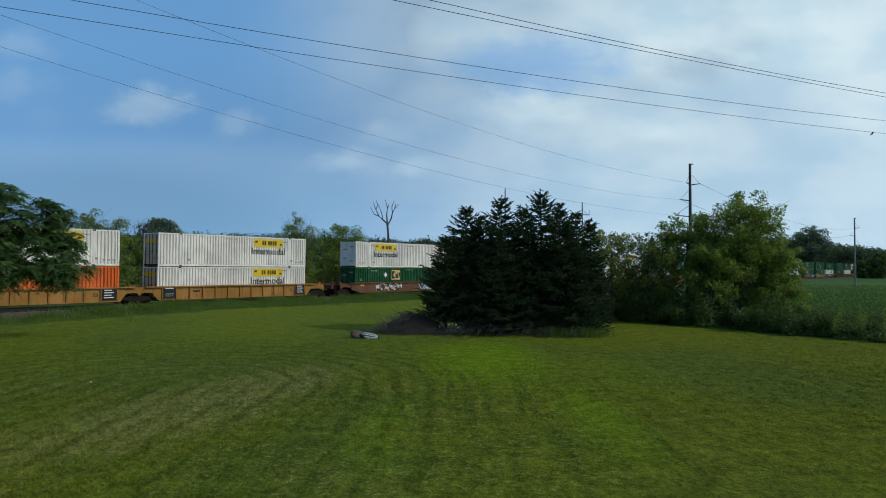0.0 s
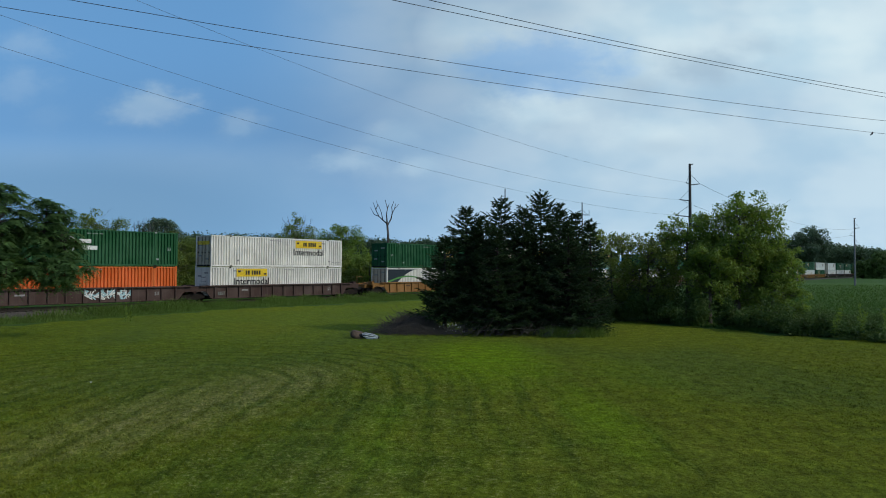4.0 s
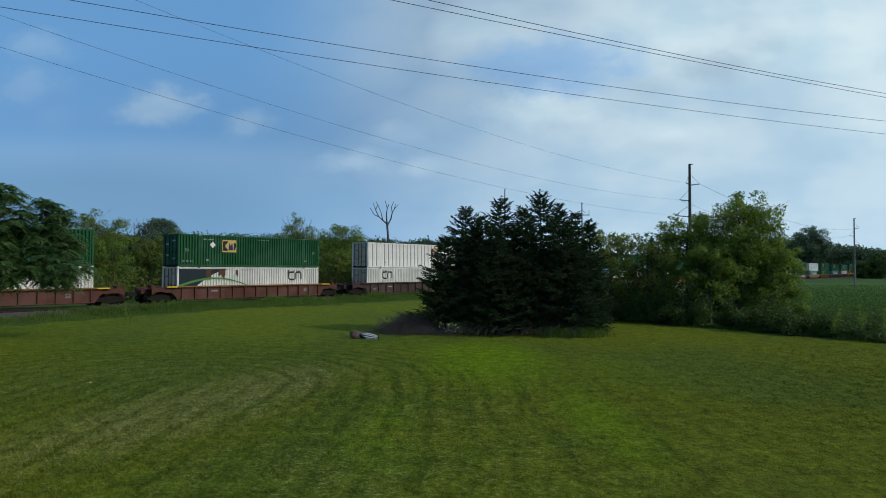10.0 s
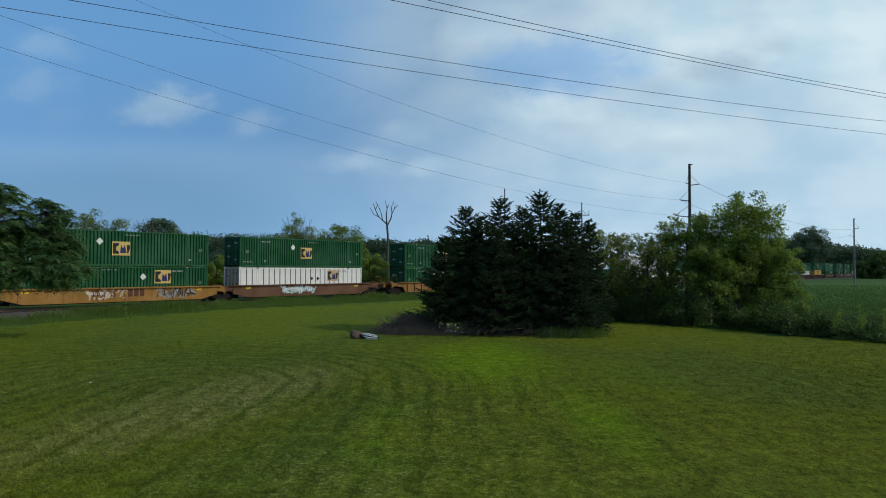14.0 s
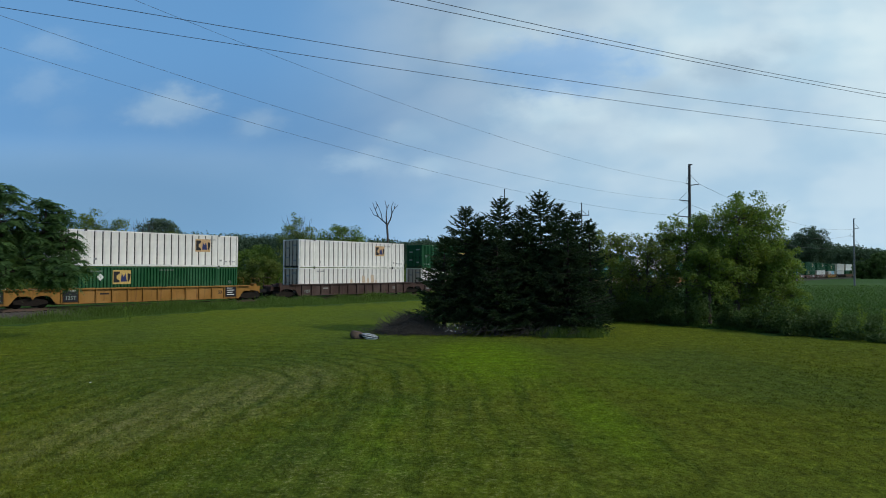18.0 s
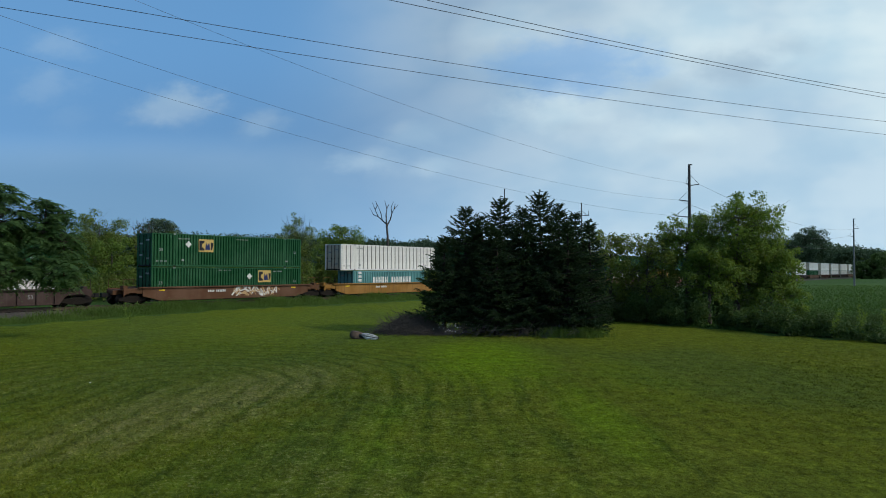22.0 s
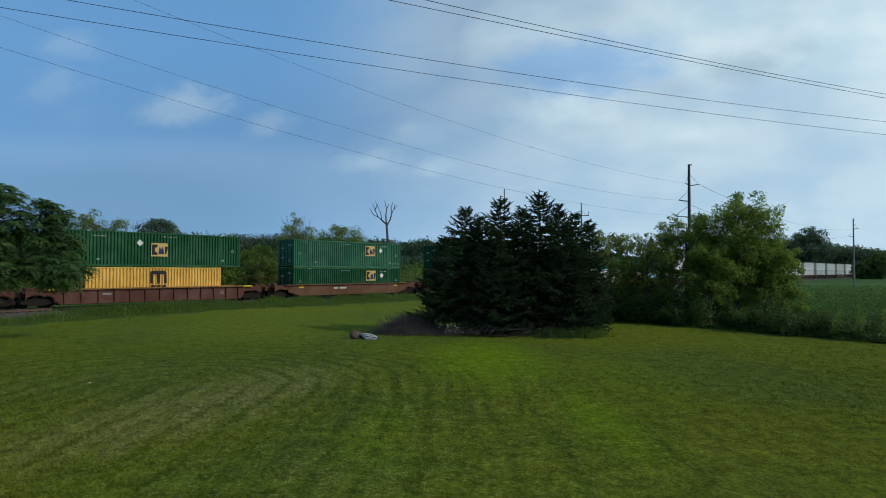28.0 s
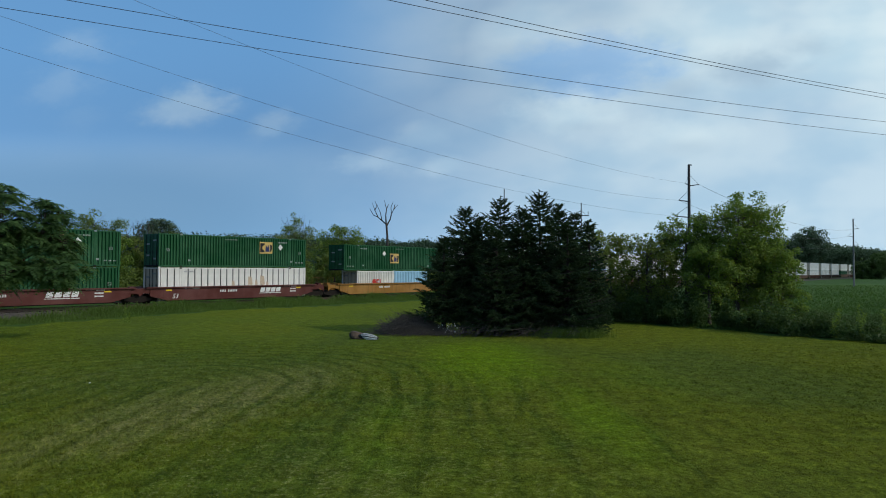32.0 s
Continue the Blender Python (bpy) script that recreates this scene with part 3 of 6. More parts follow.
def container(style, length, k, s_left, z, near=True):
    """One box: walls, roof, rails, posts, doors and its signs. Its base is at height z over the rails."""
    colour, wall, h, words, sign = STYLES[style]
    mat = PAINT[colour]
    cap = 0.0
    if z < 1:
        cap = 0.07
        h -= cap
    root = thing("shipping_container", words, "container", "containers on the train")
    MOVERS.append((root, s_left + length / 2, 0.0, z))
    key = (length, h)
    post = 0.16
    inner = length - 2 * post

    def side(bm):
        corrugated(bm, inner, 0.16, h - 0.1, -W2 + 0.113)

    def plate(bm):
        box(bm, -0.274, 0.274, -W2 + 0.012, -W2 + 0.05, 0.16, h - 0.1)
        soften(bm, 0.008)

    if wall == "corr":
        for sgn, rot in ((-1, 0), (1, 180)):
            if sgn < 0 or near:
                part("side_wall", shape(("side_wall", key), mat, side), mat, root, "", (0, 0, 0), (0, 0, rot))
    else:
        n = round(inner / 0.65)
        for i in range(n):
            part("side_panel", shape(("side_panel", h), mat, plate), mat, root, "", (-inner / 2 + (i + 0.5) * inner / n, 0, 0))
        part("seam_backing", shape(("seam_backing", key), PAINT["groove"], lambda bm: box(bm, -inner / 2, inner / 2, -W2 + 0.05, W2 - 0.05, 0.16, h - 0.1)), PAINT["groove"], root, "dark recessed seams")
    part("roof", shape(("roof", key), mat, lambda bm: box(bm, -length / 2 + 0.02, length / 2 - 0.02, -W2 + 0.06, W2 - 0.06, h - 0.09, h - 0.02)), mat, root)
    part("floor", shape(("floor", key), M_DARK, lambda bm: box(bm, -length / 2 + 0.02, length / 2 - 0.02, -W2 + 0.06, W2 - 0.06, 0.03, 0.16)), M_DARK, root, "dark underside")

    def rail_(z0, z1):
        def build(bm):
            box(bm, -inner / 2, inner / 2, -0.03, 0.03, z0, z1)
            soften(bm, 0.008)
        return build
    for y in (-W2 + 0.03, W2 - 0.03):
        part("bottom_rail", shape(("bottom_rail", key), mat, rail_(0.0, 0.16)), mat, root, "", (0, y, 0))
        part("top_rail", shape(("top_rail", key), mat, rail_(h - 0.1, h)), mat, root, "", (0, y, 0))

    def corner(bm):
        box(bm, -post / 2, post / 2, -0.06, 0.06, 0, h + cap)
        soften(bm, 0.012)
    for x in (-length / 2 + post / 2, length / 2 - post / 2):
        for y in (-W2 + 0.06, W2 - 0.06):
            part("corner_post", shape(("corner_post", h + cap), mat, corner), mat, root, "", (x, y, 0))
    if length > 14 and near:
        def lift(bm):
            box(bm, -0.09, 0.09, -0.012, 0.012, 0, h)
            box(bm, -0.13, 0.13, -0.02, 0.02, h - 0.14, h + 0.012)
            box(bm, -0.13, 0.13, -0.02, 0.02, 0, 0.13)
        for x in (-6.0, 6.0):
            part("lifting_post", shape(("lifting_post", h), mat, lift), mat, root, "", (x, -W2 - 0.004, 0))
            for zz in (0.0, h - 0.1):
                cast = M_DIM_SIGN if zz and colour == "green" else M_DARK
                part("casting", shape("casting", cast, lambda bm: (box(bm, -0.11, 0.11, -0.012, 0.012, 0, 0.10), soften(bm, 0.006))), cast, root, "small steel casting", (x, -W2 - 0.034, zz))
    ribbed_end = sign == "freight" and k < 0.45
    if sign == "freight" and near and not ribbed_end and colour != "cream":
        part("door_band", shape("door_band", M_YELLOW_SIGN, lambda bm: box(bm, -0.004, 0.004, -1.0, 1.0, -0.18, 0.18)), M_YELLOW_SIGN, root, "yellow band on the doors", (-length / 2 - 0.004, 0, 2.2))

    def end(bm):
        corrugated(bm, 2 * W2 - 0.24, 0.1, h - 0.08, 0.02, 0.04, 0.25)
    part("front_wall", shape(("front_wall", h), mat, end), mat, root, "", (length / 2 - 0.06, 0, 0), (0, 0, 90))

    def door(bm):
        box(bm, -0.02, 0.02, -0.57, 0.57, 0.1, h - 0.08)
        for zz in (0.5, h / 2, h - 0.5):
            box(bm, -0.032, -0.02, -0.57, 0.57, zz - 0.03, zz + 0.03)
        for zz in (0.3, 0.9, 1.5, 2.1, h - 0.35):
            box(bm, -0.045, -0.015, -0.565, -0.47, zz, zz + 0.07)

    dmat = PAINT["dusty_door"] if colour in ("white", "plate", "cream") else mat

    def rod(bm):
        disc(bm, (0, 0, h / 2), 0.024, (0, 0, 1), h / 2 - 0.12, 6)
        box(bm, -0.02, 0.02, -0.06, 0.06, h * 0.42, h * 0.42 + 0.12)

    def slatted(bm):
        box(bm, -0.03, 0.03, -W2 + 0.12, W2 - 0.12, 0.1, h - 0.08)
        for i in range(6):
            box(bm, -0.055, -0.03, -W2 + 0.3, W2 - 0.3, 0.45 + 0.36 * i, 0.53 + 0.36 * i)
    if ribbed_end:
        wall_ = part("end_wall", shape(("slatted_end", h), mat, slatted), mat, root, "white end wall with level ribs", (-length / 2 + 0.06, 0, 0))
        if z < 1 and near:
            for i in range(3):
                part("lettering_bar", shape(("teal_end_bar", i), M_DKGREEN_SIGN, lambda bm, i=i: box(bm, -0.004, 0.004, -0.75 + 0.1 * i, 0.7 - 0.2 * i, -0.06, 0.06)), M_DKGREEN_SIGN, wall_, "", (-0.036, 0, 1.2 + 0.36 * i))
    for y in () if ribbed_end else (-0.575, 0.575):
        leaf = part("door", shape(("door", h), dmat, door), dmat, root, "", (-length / 2 + 0.05, y, 0))
        if near:
            for ry_ in (-0.36, 0.30):
                part("lock_rod", shape(("lock_rod", h), M_WHEEL, rod), M_WHEEL, leaf, "dark steel lock rod", (-0.055, ry_, 0))
    if not near:
        return root
    yy = -W2 - 0.016
    x = -length / 2 + k * length
    if sign == "gold_block":
        block_sign(root, x, 2.0 if z < 1 else (1.92 if k < 0.45 or k > 0.66 else 1.45), yy, M_TAN_PATCH if colour in ("plate", "grey_green") else M_GOLD_SIGN)
    if sign == "freight":
        freight_sign(root, x, 2.32, yy)
    if sign == "hexagon":
        hexagon_sign(root, x, 1.7, yy)
    if sign[:5] == "sweep":
        flip = sign == "sweep_right"
        swoosh(root, flip, yy, inner)
        loop_sign(root, x, 2.0, yy - 0.01)
        if sign == "sweep_rust":
            for sx, w, zz, hh in ((-5.0, 0.5, 1.6, 1.0), (-3.6, 0.7, 1.8, 0.9), (-2.0, 0.25, 1.9, 0.7), (4.1, 0.2, 1.9, 0.7), (-3.9, 0.2, 0.4, 0.6), (3.0, 0.2, 0.4, 0.6), (4.4, 0.25, 0.4, 0.7)):
                part("rust_stain", shape(("rust_stain", w, hh), M_RUSTSTAIN, lambda bm: prism(bm, [(-w / 2, hh), (w / 2, hh), (w / 2, hh * 0.3), (w * 0.2, 0), (-w * 0.1, hh * 0.4), (-w / 2, 0.2)], -0.003, 0.003)), M_RUSTSTAIN, root, "brown rust stain", (sx, yy - 0.008, zz))
    if sign == "teal_box":
        for i in range(13):
            if i != 5:
                ring = [(0.0, 0.0), (0.15, 0.0), (0.15, 0.36), (0.3, 0.36), (0.3, 0.0), (0.45, 0.0), (0.45, 0.85), (0.3, 0.85), (0.3, 0.5), (0.15, 0.5), (0.15, 0.85), (0.0, 0.85)] if i % 3 else [(0.06, 0.0), (0.36, 0.0), (0.36, 0.85), (0.06, 0.85)]
                part("lettering_bar", shape(("white_letter_bar", bool(i % 3)), M_WHITE_SIGN, lambda bm: prism(bm, ring, -0.006, 0.006)), M_WHITE_SIGN, root, "white lettering bar", (-3.1 + 0.52 * i, yy, 1.0))
        for i in range(4):
            part("lettering_bar", shape("white_small_bar", M_WHITE_SIGN, rects((-0.25, 0.25, 0.0, 0.28))), M_WHITE_SIGN, root, "small white bar", (-5.1, yy, 0.9 + 0.42 * i))
    if sign == "red_mark":
        mx, mz = (-length / 2 + 0.28 * length, 1.8) if length > 7 else (0.2, 1.3)
        for q, ring in ((-0.55, [(-0.22, -0.3), (0.22, -0.3), (0.3, 0), (0.22, 0.3), (-0.22, 0.3), (-0.3, 0)]), (0.05, [(-0.24, -0.3), (0.2, -0.3), (0.2, -0.14), (-0.06, -0.1), (-0.06, 0.1), (0.2, 0.14), (0.2, 0.3), (-0.24, 0.3)]), (0.55, [(-0.2, -0.3), (0.25, -0.3), (0.25, -0.16), (-0.04, -0.16), (-0.04, 0.3), (-0.2, 0.3)])):
            part("sign_mark", shape(("red_mark", q), M_RED_SIGN, lambda bm: prism(bm, ring, -0.006, 0.006)), M_RED_SIGN, root, "red painted mark", (mx + q, yy, mz))
    if sign == "ochre_box":
        part("sign_mark", shape("dark_arches", M_BLACK, lambda bm: prism(bm, [(-0.75, 0), (-0.52, 0), (-0.5, 0.8), (-0.15, 0.8), (-0.12, 0), (0.12, 0), (0.15, 0.8), (0.5, 0.8), (0.52, 0), (0.75, 0), (0.7, 1.0), (0.5, 1.1), (-0.5, 1.1), (-0.75, 1.0)], -0.006, 0.006)), M_BLACK, root, "black arched emblem", (0, yy, 1.45))
        for q in (-0.5, 0.0, 0.5):
            part("sign_mark", shape("dark_small_bar", M_BLACK, rects((-0.2, 0.2, -0.35, -0.1))), M_BLACK, root, "", (q, yy, 1.4))
    if style == "pln" and z < 1:
        for q, w, hh in ((-0.6, 0.35, 0.7), (1.3, 0.5, 1.1), (2.0, 0.3, 0.8), (2.7, 0.55, 1.2), (3.3, 0.3, 0.6)):
            part("rust_stain", shape(("smudge", w, hh), M_STAINED, lambda bm: prism(bm, [(-w / 2, hh), (w * 0.3, hh * 0.95), (w / 2, hh * 0.35), (w * 0.2, 0), (-w * 0.15, hh * 0.3), (-w / 2, 0.15)], -0.003, 0.003)), M_STAINED, root, "tan rust smudge", (q, yy + 0.022, 0.9))
    # small number bars and placards
    ink = M_DIM_SIGN if colour in ("green", "light_green", "grey_green") else M_GREY_SIGN
    if length > 14:
        flip = -1 if k > 0.6 else 1
        tagged(part("number_bar", shape("number_bars", ink, rects(*[(-0.55 + 0.1 * q, -0.485 + 0.1 * q, 0, 0.12) for q in range(11) if q != 4])), ink, root, "small number bars", (-5.1 * flip, yy, 2.42)), kind="stuff")
        tagged(part("number_bar", shape("code_bars", ink, rects(*[(-0.5 + 0.13 * q, -0.41 + 0.13 * q, 0, 0.11) for q in range(8) if q not in (2, 5)])), ink, root, "", (-7.2 * flip, yy, 0.42)), kind="stuff")
        if colour != "plate":
            tagged(part("number_bar", shape("long_bars", ink, rects(*[(-0.62 + 0.11 * q, -0.55 + 0.11 * q, 0, 0.075) for q in range(12) if q % 5 != 3])), ink, root, "", (0.9 * flip, yy, 2.55)), kind="stuff")
        for sx in (-5.7, 5.7):
            part("number_bar", shape("square_mark", ink, rects((-0.12, 0.12, 0, 0.16))), ink, root, "", (sx + 0.5, yy, 0.5))
        if colour in ("green", "light_green"):
            part("number", text_mesh("53", ink, 0.36), ink, root, "white painted number", (-7.25, yy, 1.35), (90, 0, 0))
            part("number", text_mesh("53", ink, 0.36), ink, root, "white painted number", (7.25, yy, 1.35), (90, 0, 0))
        if sign == "gold_block" and colour != "plate":
            dx = 1.75 if (k > 0.6 and k < 0.7) else -1.75
            part("placard", shape("placard", M_WHITE_SIGN, lambda bm: prism(bm, [(0, 0.3), (0.3, 0), (0, -0.3), (-0.3, 0)], -0.006, 0.006)), M_WHITE_SIGN, root, "white diamond placard", (x + dx, yy, 2.0))
    if style == "pla" and z < 1:
        for q in (-2.9, -2.1):
            part("placard", shape("small_placard", M_BLACK, lambda bm: prism(bm, [(0, 0.2), (0.2, 0), (0, -0.2), (-0.2, 0)], -0.006, 0.006)), M_BLACK, root, "small black diamond placard", (x + q, yy, 1.7))
    # end wall marks
    for y, zz, w in ((-0.6, 2.3, 0.3), (-0.6, 0.7, 0.22), (0.5, 2.0, 0.3), (0.55, 1.0, 0.25)):
        part("number_bar", shape(("end_mark", w), ink, lambda bm: box(bm, -0.005, 0.005, -w, w, -0.07, 0.07)), ink, root, "", (-length / 2 + 0.0, y, zz))
    return root


CARS = {   # paint, ribbed, top flange paint, words
    "yr": ("yellow_car", True, "yellow_car", "yellow ribbed well wagon carrying stacked containers"),
    "tr": ("tan_car", True, "tan_car", "orange tan ribbed well wagon carrying stacked containers"),
    "br": ("brown_car", True, "brown_car", "dark brown ribbed well wagon carrying stacked containers"),
    "mr": ("maroon_car", True, "tan_car", "maroon ribbed well wagon with rusty orange flange"),
    "rs": ("rust_car", False, "rust_car", "rust red smooth-sided well wagon with graffiti"),
    "ts": ("tan_car", False, "tan_car", "brown tan smooth-sided well wagon"),
    "ys": ("yellow_car", False, "yellow_car", "yellow ochre smooth-sided well wagon"),
    "xs": ("oxide_car", False, "oxide_car", "dark oxide red smooth-sided well wagon with white marks"),
}


def wheel_shape(bm):
    disc(bm, (0, 0, 0), 0.42, (0, 1, 0), 0.06, 20)
    disc(bm, (0, 0.075, 0), 0.46, (0, 1, 0), 0.015, 20)
    disc(bm, (0, -0.08, 0), 0.10, (0, 1, 0), 0.06, 10)


def bogie(root, x):
    t = part("bogie", shape("bogie_bolster", M_BOGIE, lambda bm: (box(bm, -0.25, 0.25, -0.95, 0.95, 0.42, 0.75), box(bm, -0.9, -0.82, -0.8, 0.8, 0.36, 0.48), box(bm, 0.82, 0.9, -0.8, 0.8, 0.36, 0.48))), M_BOGIE, root, "dark cast steel bogie", (x, 0, 0))

    def frame_(bm):
        prism(bm, [(-1.2, 0.35), (-1.2, 0.6), (-0.5, 0.72), (-0.3, 0.85), (0.3, 0.85), (0.5, 0.72), (1.2, 0.6), (1.2, 0.35), (0.85, 0.35), (0.4, 0.2), (-0.4, 0.2), (-0.85, 0.35)], -0.07, 0.07)
        soften(bm, 0.015)
    for y in (-1.0, 1.0):
        part("side_frame", shape("bogie_side_frame", M_BOGIE, frame_), M_BOGIE, t, "", (0, y, 0))
        for wx in (-0.88, 0.88):
            part("wheel", shape("wheel", M_WHEEL, wheel_shape, True), M_WHEEL, t, "worn steel wheel", (wx, 0.75 if y > 0 else -0.75, 0.46), (0, 0, 0 if y < 0 else 180))


def well_car(style, s_left, front_bogie, rear_gap, extra="", near=True):
    colour, ribbed, flange, words = CARS[style]
    mat, fmat = PAINT[colour], PAINT[flange]
    root = thing("well_wagon", words, "freight wagon", "wagons of the train")
    MOVERS.append((root, s_left + 8.075, 0.0, 0.0))
    hw = 1.43

    def sill(bm):
        if ribbed:
            prism(bm, [(-8.15, 0.32), (8.15, 0.32), (8.6, 0.9), (8.6, 1.4), (-8.6, 1.4), (-8.6, 0.9)], -0.02, 0.02)
            box(bm, -8.1, 8.1, -0.09, 0.06, 0.28, 0.36)
        else:
            prism(bm, [(-7.3, 0.30), (7.3, 0.30), (8.9, 0.72), (8.9, 1.44), (-8.9, 1.44), (-8.9, 0.72)], -0.05, 0.05)
            soften(bm, 0.015)

    def top(bm):
        box(bm, -9.3, 9.3, -0.22, 0.1, 1.38, 1.50)
        soften(bm, 0.012)

    def rib(bm):
        box(bm, -0.045, 0.045, -0.15, -0.02, 0.36, 1.38)

    for y, rot in ((-hw, 0), (hw, 180)):
        part("side_sill", shape(("side_sill", ribbed), mat, sill), mat, root, "", (0, y, 0), (0, 0, rot))
        part("top_flange", shape("top_flange", fmat, top), fmat, root, "", (0, y, 0), (0, 0, rot))
        if ribbed and rot == 0:
            for i in range(13):
                part("rib", shape("rib", mat, rib), mat, root, "", (-7.8 + 1.3 * i, y, 0))
    part("well_floor", shape("well_floor", M_DARK, lambda bm: box(bm, -8.2, 8.2, -1.35, 1.35, 0.24, 0.34)), M_DARK, root, "dark well floor")
    for sgn, rot in ((-1, 180), (1, 0)):
        end = 9.75 if (rear_gap < 20.5 and sgn > 0) or (not front_bogie and sgn < 0) else 11.0

        def platform(bm, end=end):
            box(bm, 8.5, 9.4, -1.4, 1.4, 0.95, 1.4)
            box(bm, 9.3, end, -0.55, 0.55, 0.85, 1.25)
            box(bm, 9.3, min(end, 10.6), -1.35, 1.35, 1.22, 1.30)
            soften(bm, 0.01)
        def bracket(bm, end=end):
            e = min(end, 10.5)
            prism(bm, [(8.3, 0.5), (8.55, 0.85), (8.9, 1.02), (e - 0.5, 1.02), (e - 0.15, 0.88), (e, 0.7), (e, 1.4), (8.3, 1.4)], -0.03, 0.03)
        for y in (-1.38, 1.38):
            part("end_bracket", shape(("end_bracket", end), mat, bracket), mat, root, "", (0, y, 0), (0, 0, rot))
        part("end_platform", shape(("end_platform", end), mat, platform), mat, root, "", (0, 0, 0), (0, 0, rot))
        if near:
            e = min(end, 10.6) - 0.1

            def hoop(bm):
                tube(bm, [(0, 0, 1.3), (0, 0, 2.15), (-0.9, 0, 2.15), (-0.9, 0, 1.6)], [0.022] * 4, 5)
            if end > 10:
                for y in (-1.3, 1.3):
                    part("handrail", shape("handrail", mat, hoop), mat, root, "", (e if rot == 0 else -e, y, 0), (0, 0, rot))
                part("brake_box", shape("brake_box", mat, lambda bm: (box(bm, -0.18, 0.18, -0.3, 0.3, 1.3, 1.62), soften(bm, 0.02))), mat, root, "", ((e - 0.3) * (1 if rot == 0 else -1), -0.8, 0))
                part("coupler", shape("coupler", M_DARK, lambda bm: (box(bm, 10.9, 11.5, -0.1, 0.1, 0.72, 0.98), box(bm, 11.35, 11.72, -0.18, 0.18, 0.68, 1.02), tube(bm, [(11.0, 0.5, 0.8), (11.4, 0.45, 0.4), (11.7, 0.4, 0.35)], [0.03] * 3, 5))), M_DARK, root, "black steel coupler", (0, 0, 0), (0, 0, rot))
        if sgn > 0:
            bogie(root, 9.75 if rear_gap < 20.5 else 9.55)
        elif front_bogie:
            bogie(root, -9.55)
    if not near:
        return root
    yy = -hw - (0.14 if ribbed else 0.058)
    if ribbed:
        yy = -hw - 0.028
        part("number", text_mesh("53", M_BLACK if style in ("yr", "tr") else M_GREY_SIGN, 0.42), M_BLACK, root, "painted number", (6.1, yy, 0.75), (90, 0, 0))
        part("number_bar", shape(("wagon_bars", style), M_GREY_SIGN if style not in ("yr", "tr") else M_BLACK, rects((-0.35, 0.35, 0, 0.13))), M_BLACK, root, "", (-4.5, yy, 0.95))
        if style == "mr":
            for sx in (-8.75, 8.75):
                part("reflector", shape("end_reflector", M_YELLOW_SIGN, rects((-0.5, 0.5, -0.05, 0.05))), M_YELLOW_SIGN, root, "yellow reflector strip", (sx, -hw - 0.23, 1.44))
        if style in ("yr", "br"):
            part("number", text_mesh("125T", M_DIM_SIGN, 0.40), M_DIM_SIGN, root, "white painted number", (-7.15, yy - 0.135, 0.62), (90, 0, 0))
        if style == "yr":
            for sx in (-7.15, 7.15):
                pl = part("data_plate", shape("data_plate", M_BLACK, rects((-0.55, 0.55, -0.5, 0.55))), M_BLACK, root, "black data plate with white bars", (sx, yy - 0.115, 0.95))
                for i in range(4 if sx > 0 else 1):
                    part("number_bar", shape(("plate_bar", i % 2), M_WHITE_SIGN, rects((-0.4, 0.38 - 0.2 * (i % 2), -0.03, 0.04))), M_WHITE_SIGN, pl, "", (0, -0.012, -0.3 + 0.2 * i if sx > 0 else 0.35))
    else:
        ink = M_WHITE_SIGN
        tagged(part("number_bar", shape("wagon_long_bars", ink, rects(*[(-0.95 + 0.17 * q, -0.84 + 0.17 * q, 0, 0.2) for q in range(11) if q != 4])), ink, root, "", (-1.8 if style != "xs" else -1.2, yy, 0.95)), kind="stuff")
        for sx in (-7.2, 7.0):
            part("reflector", shape("reflector", M_YELLOW_SIGN, rects((-0.28, 0.28, -0.06, 0.06))), M_YELLOW_SIGN, root, "yellow reflector strip", (sx, yy, 1.2))
        if style == "xs":
            part("number", text_mesh("53", ink, 0.55, 0.25), ink, root, "white slanted number", (-6.6, yy, 0.5), (90, 0, 0))
            for q in (-1.3, -0.68, -0.06, 0.56):
                part("emblem_bar", shape("slant_bar", ink, lambda bm: prism(bm, [(0, 0), (0.5, 0), (0.62, 0.42), (0.12, 0.42)], -0.006, 0.006)), ink, root, "white slanted emblem bar", (3.6 + q, yy, 0.85))
            part("emblem_bar", shape("under_bar", ink, rects((-1.4, 1.2, -0.14, -0.08))), ink, root, "", (3.6, yy, 0.85))
            for sx, zz in ((-5.4, 1.35), (-4.6, 1.3), (5.6, 1.35), (6.4, 1.3), (6.3, 1.05), (6.3, 0.8)):
                part("number_bar", shape("small_notice", ink, rects((-0.35, 0.35, 0, 0.1))), ink, root, "", (sx, yy, zz))
    rng = random.Random(int(s_left * 10))
    for q, (x0, x1, m1, m2) in enumerate({"graf1": ((-5.5, -1.0, M_WHITE_SIGN, M_BLACK), (2.2, 6.0, M_BLACK, M_PALEBLUE)), "graf2": ((3.4, 6.4, M_PALEBLUE, M_BLACK),),
                                          "graf3": ((-3.0, 0.0, M_STAINED, M_RUSTSTAIN), (2.8, 6.4, M_GREY_SIGN, M_BLACK)), "graf4": ((-3.6, 0.6, M_PALEBLUE, M_WHITE_SIGN),),
                                          "graf5": ((-0.3, 4.6, M_WHITE_SIGN, M_TAN_PATCH),), "graf6": ((0.7, 5.0, M_WHITE_SIGN, M_BLACK),), "graf7": ((-0.2, 3.2, M_PALEBLUE, M_WHITE_SIGN),), "graf8": ((0.8, 2.4, M_GREY_SIGN, M_BLACK),)}.get(extra, ())):
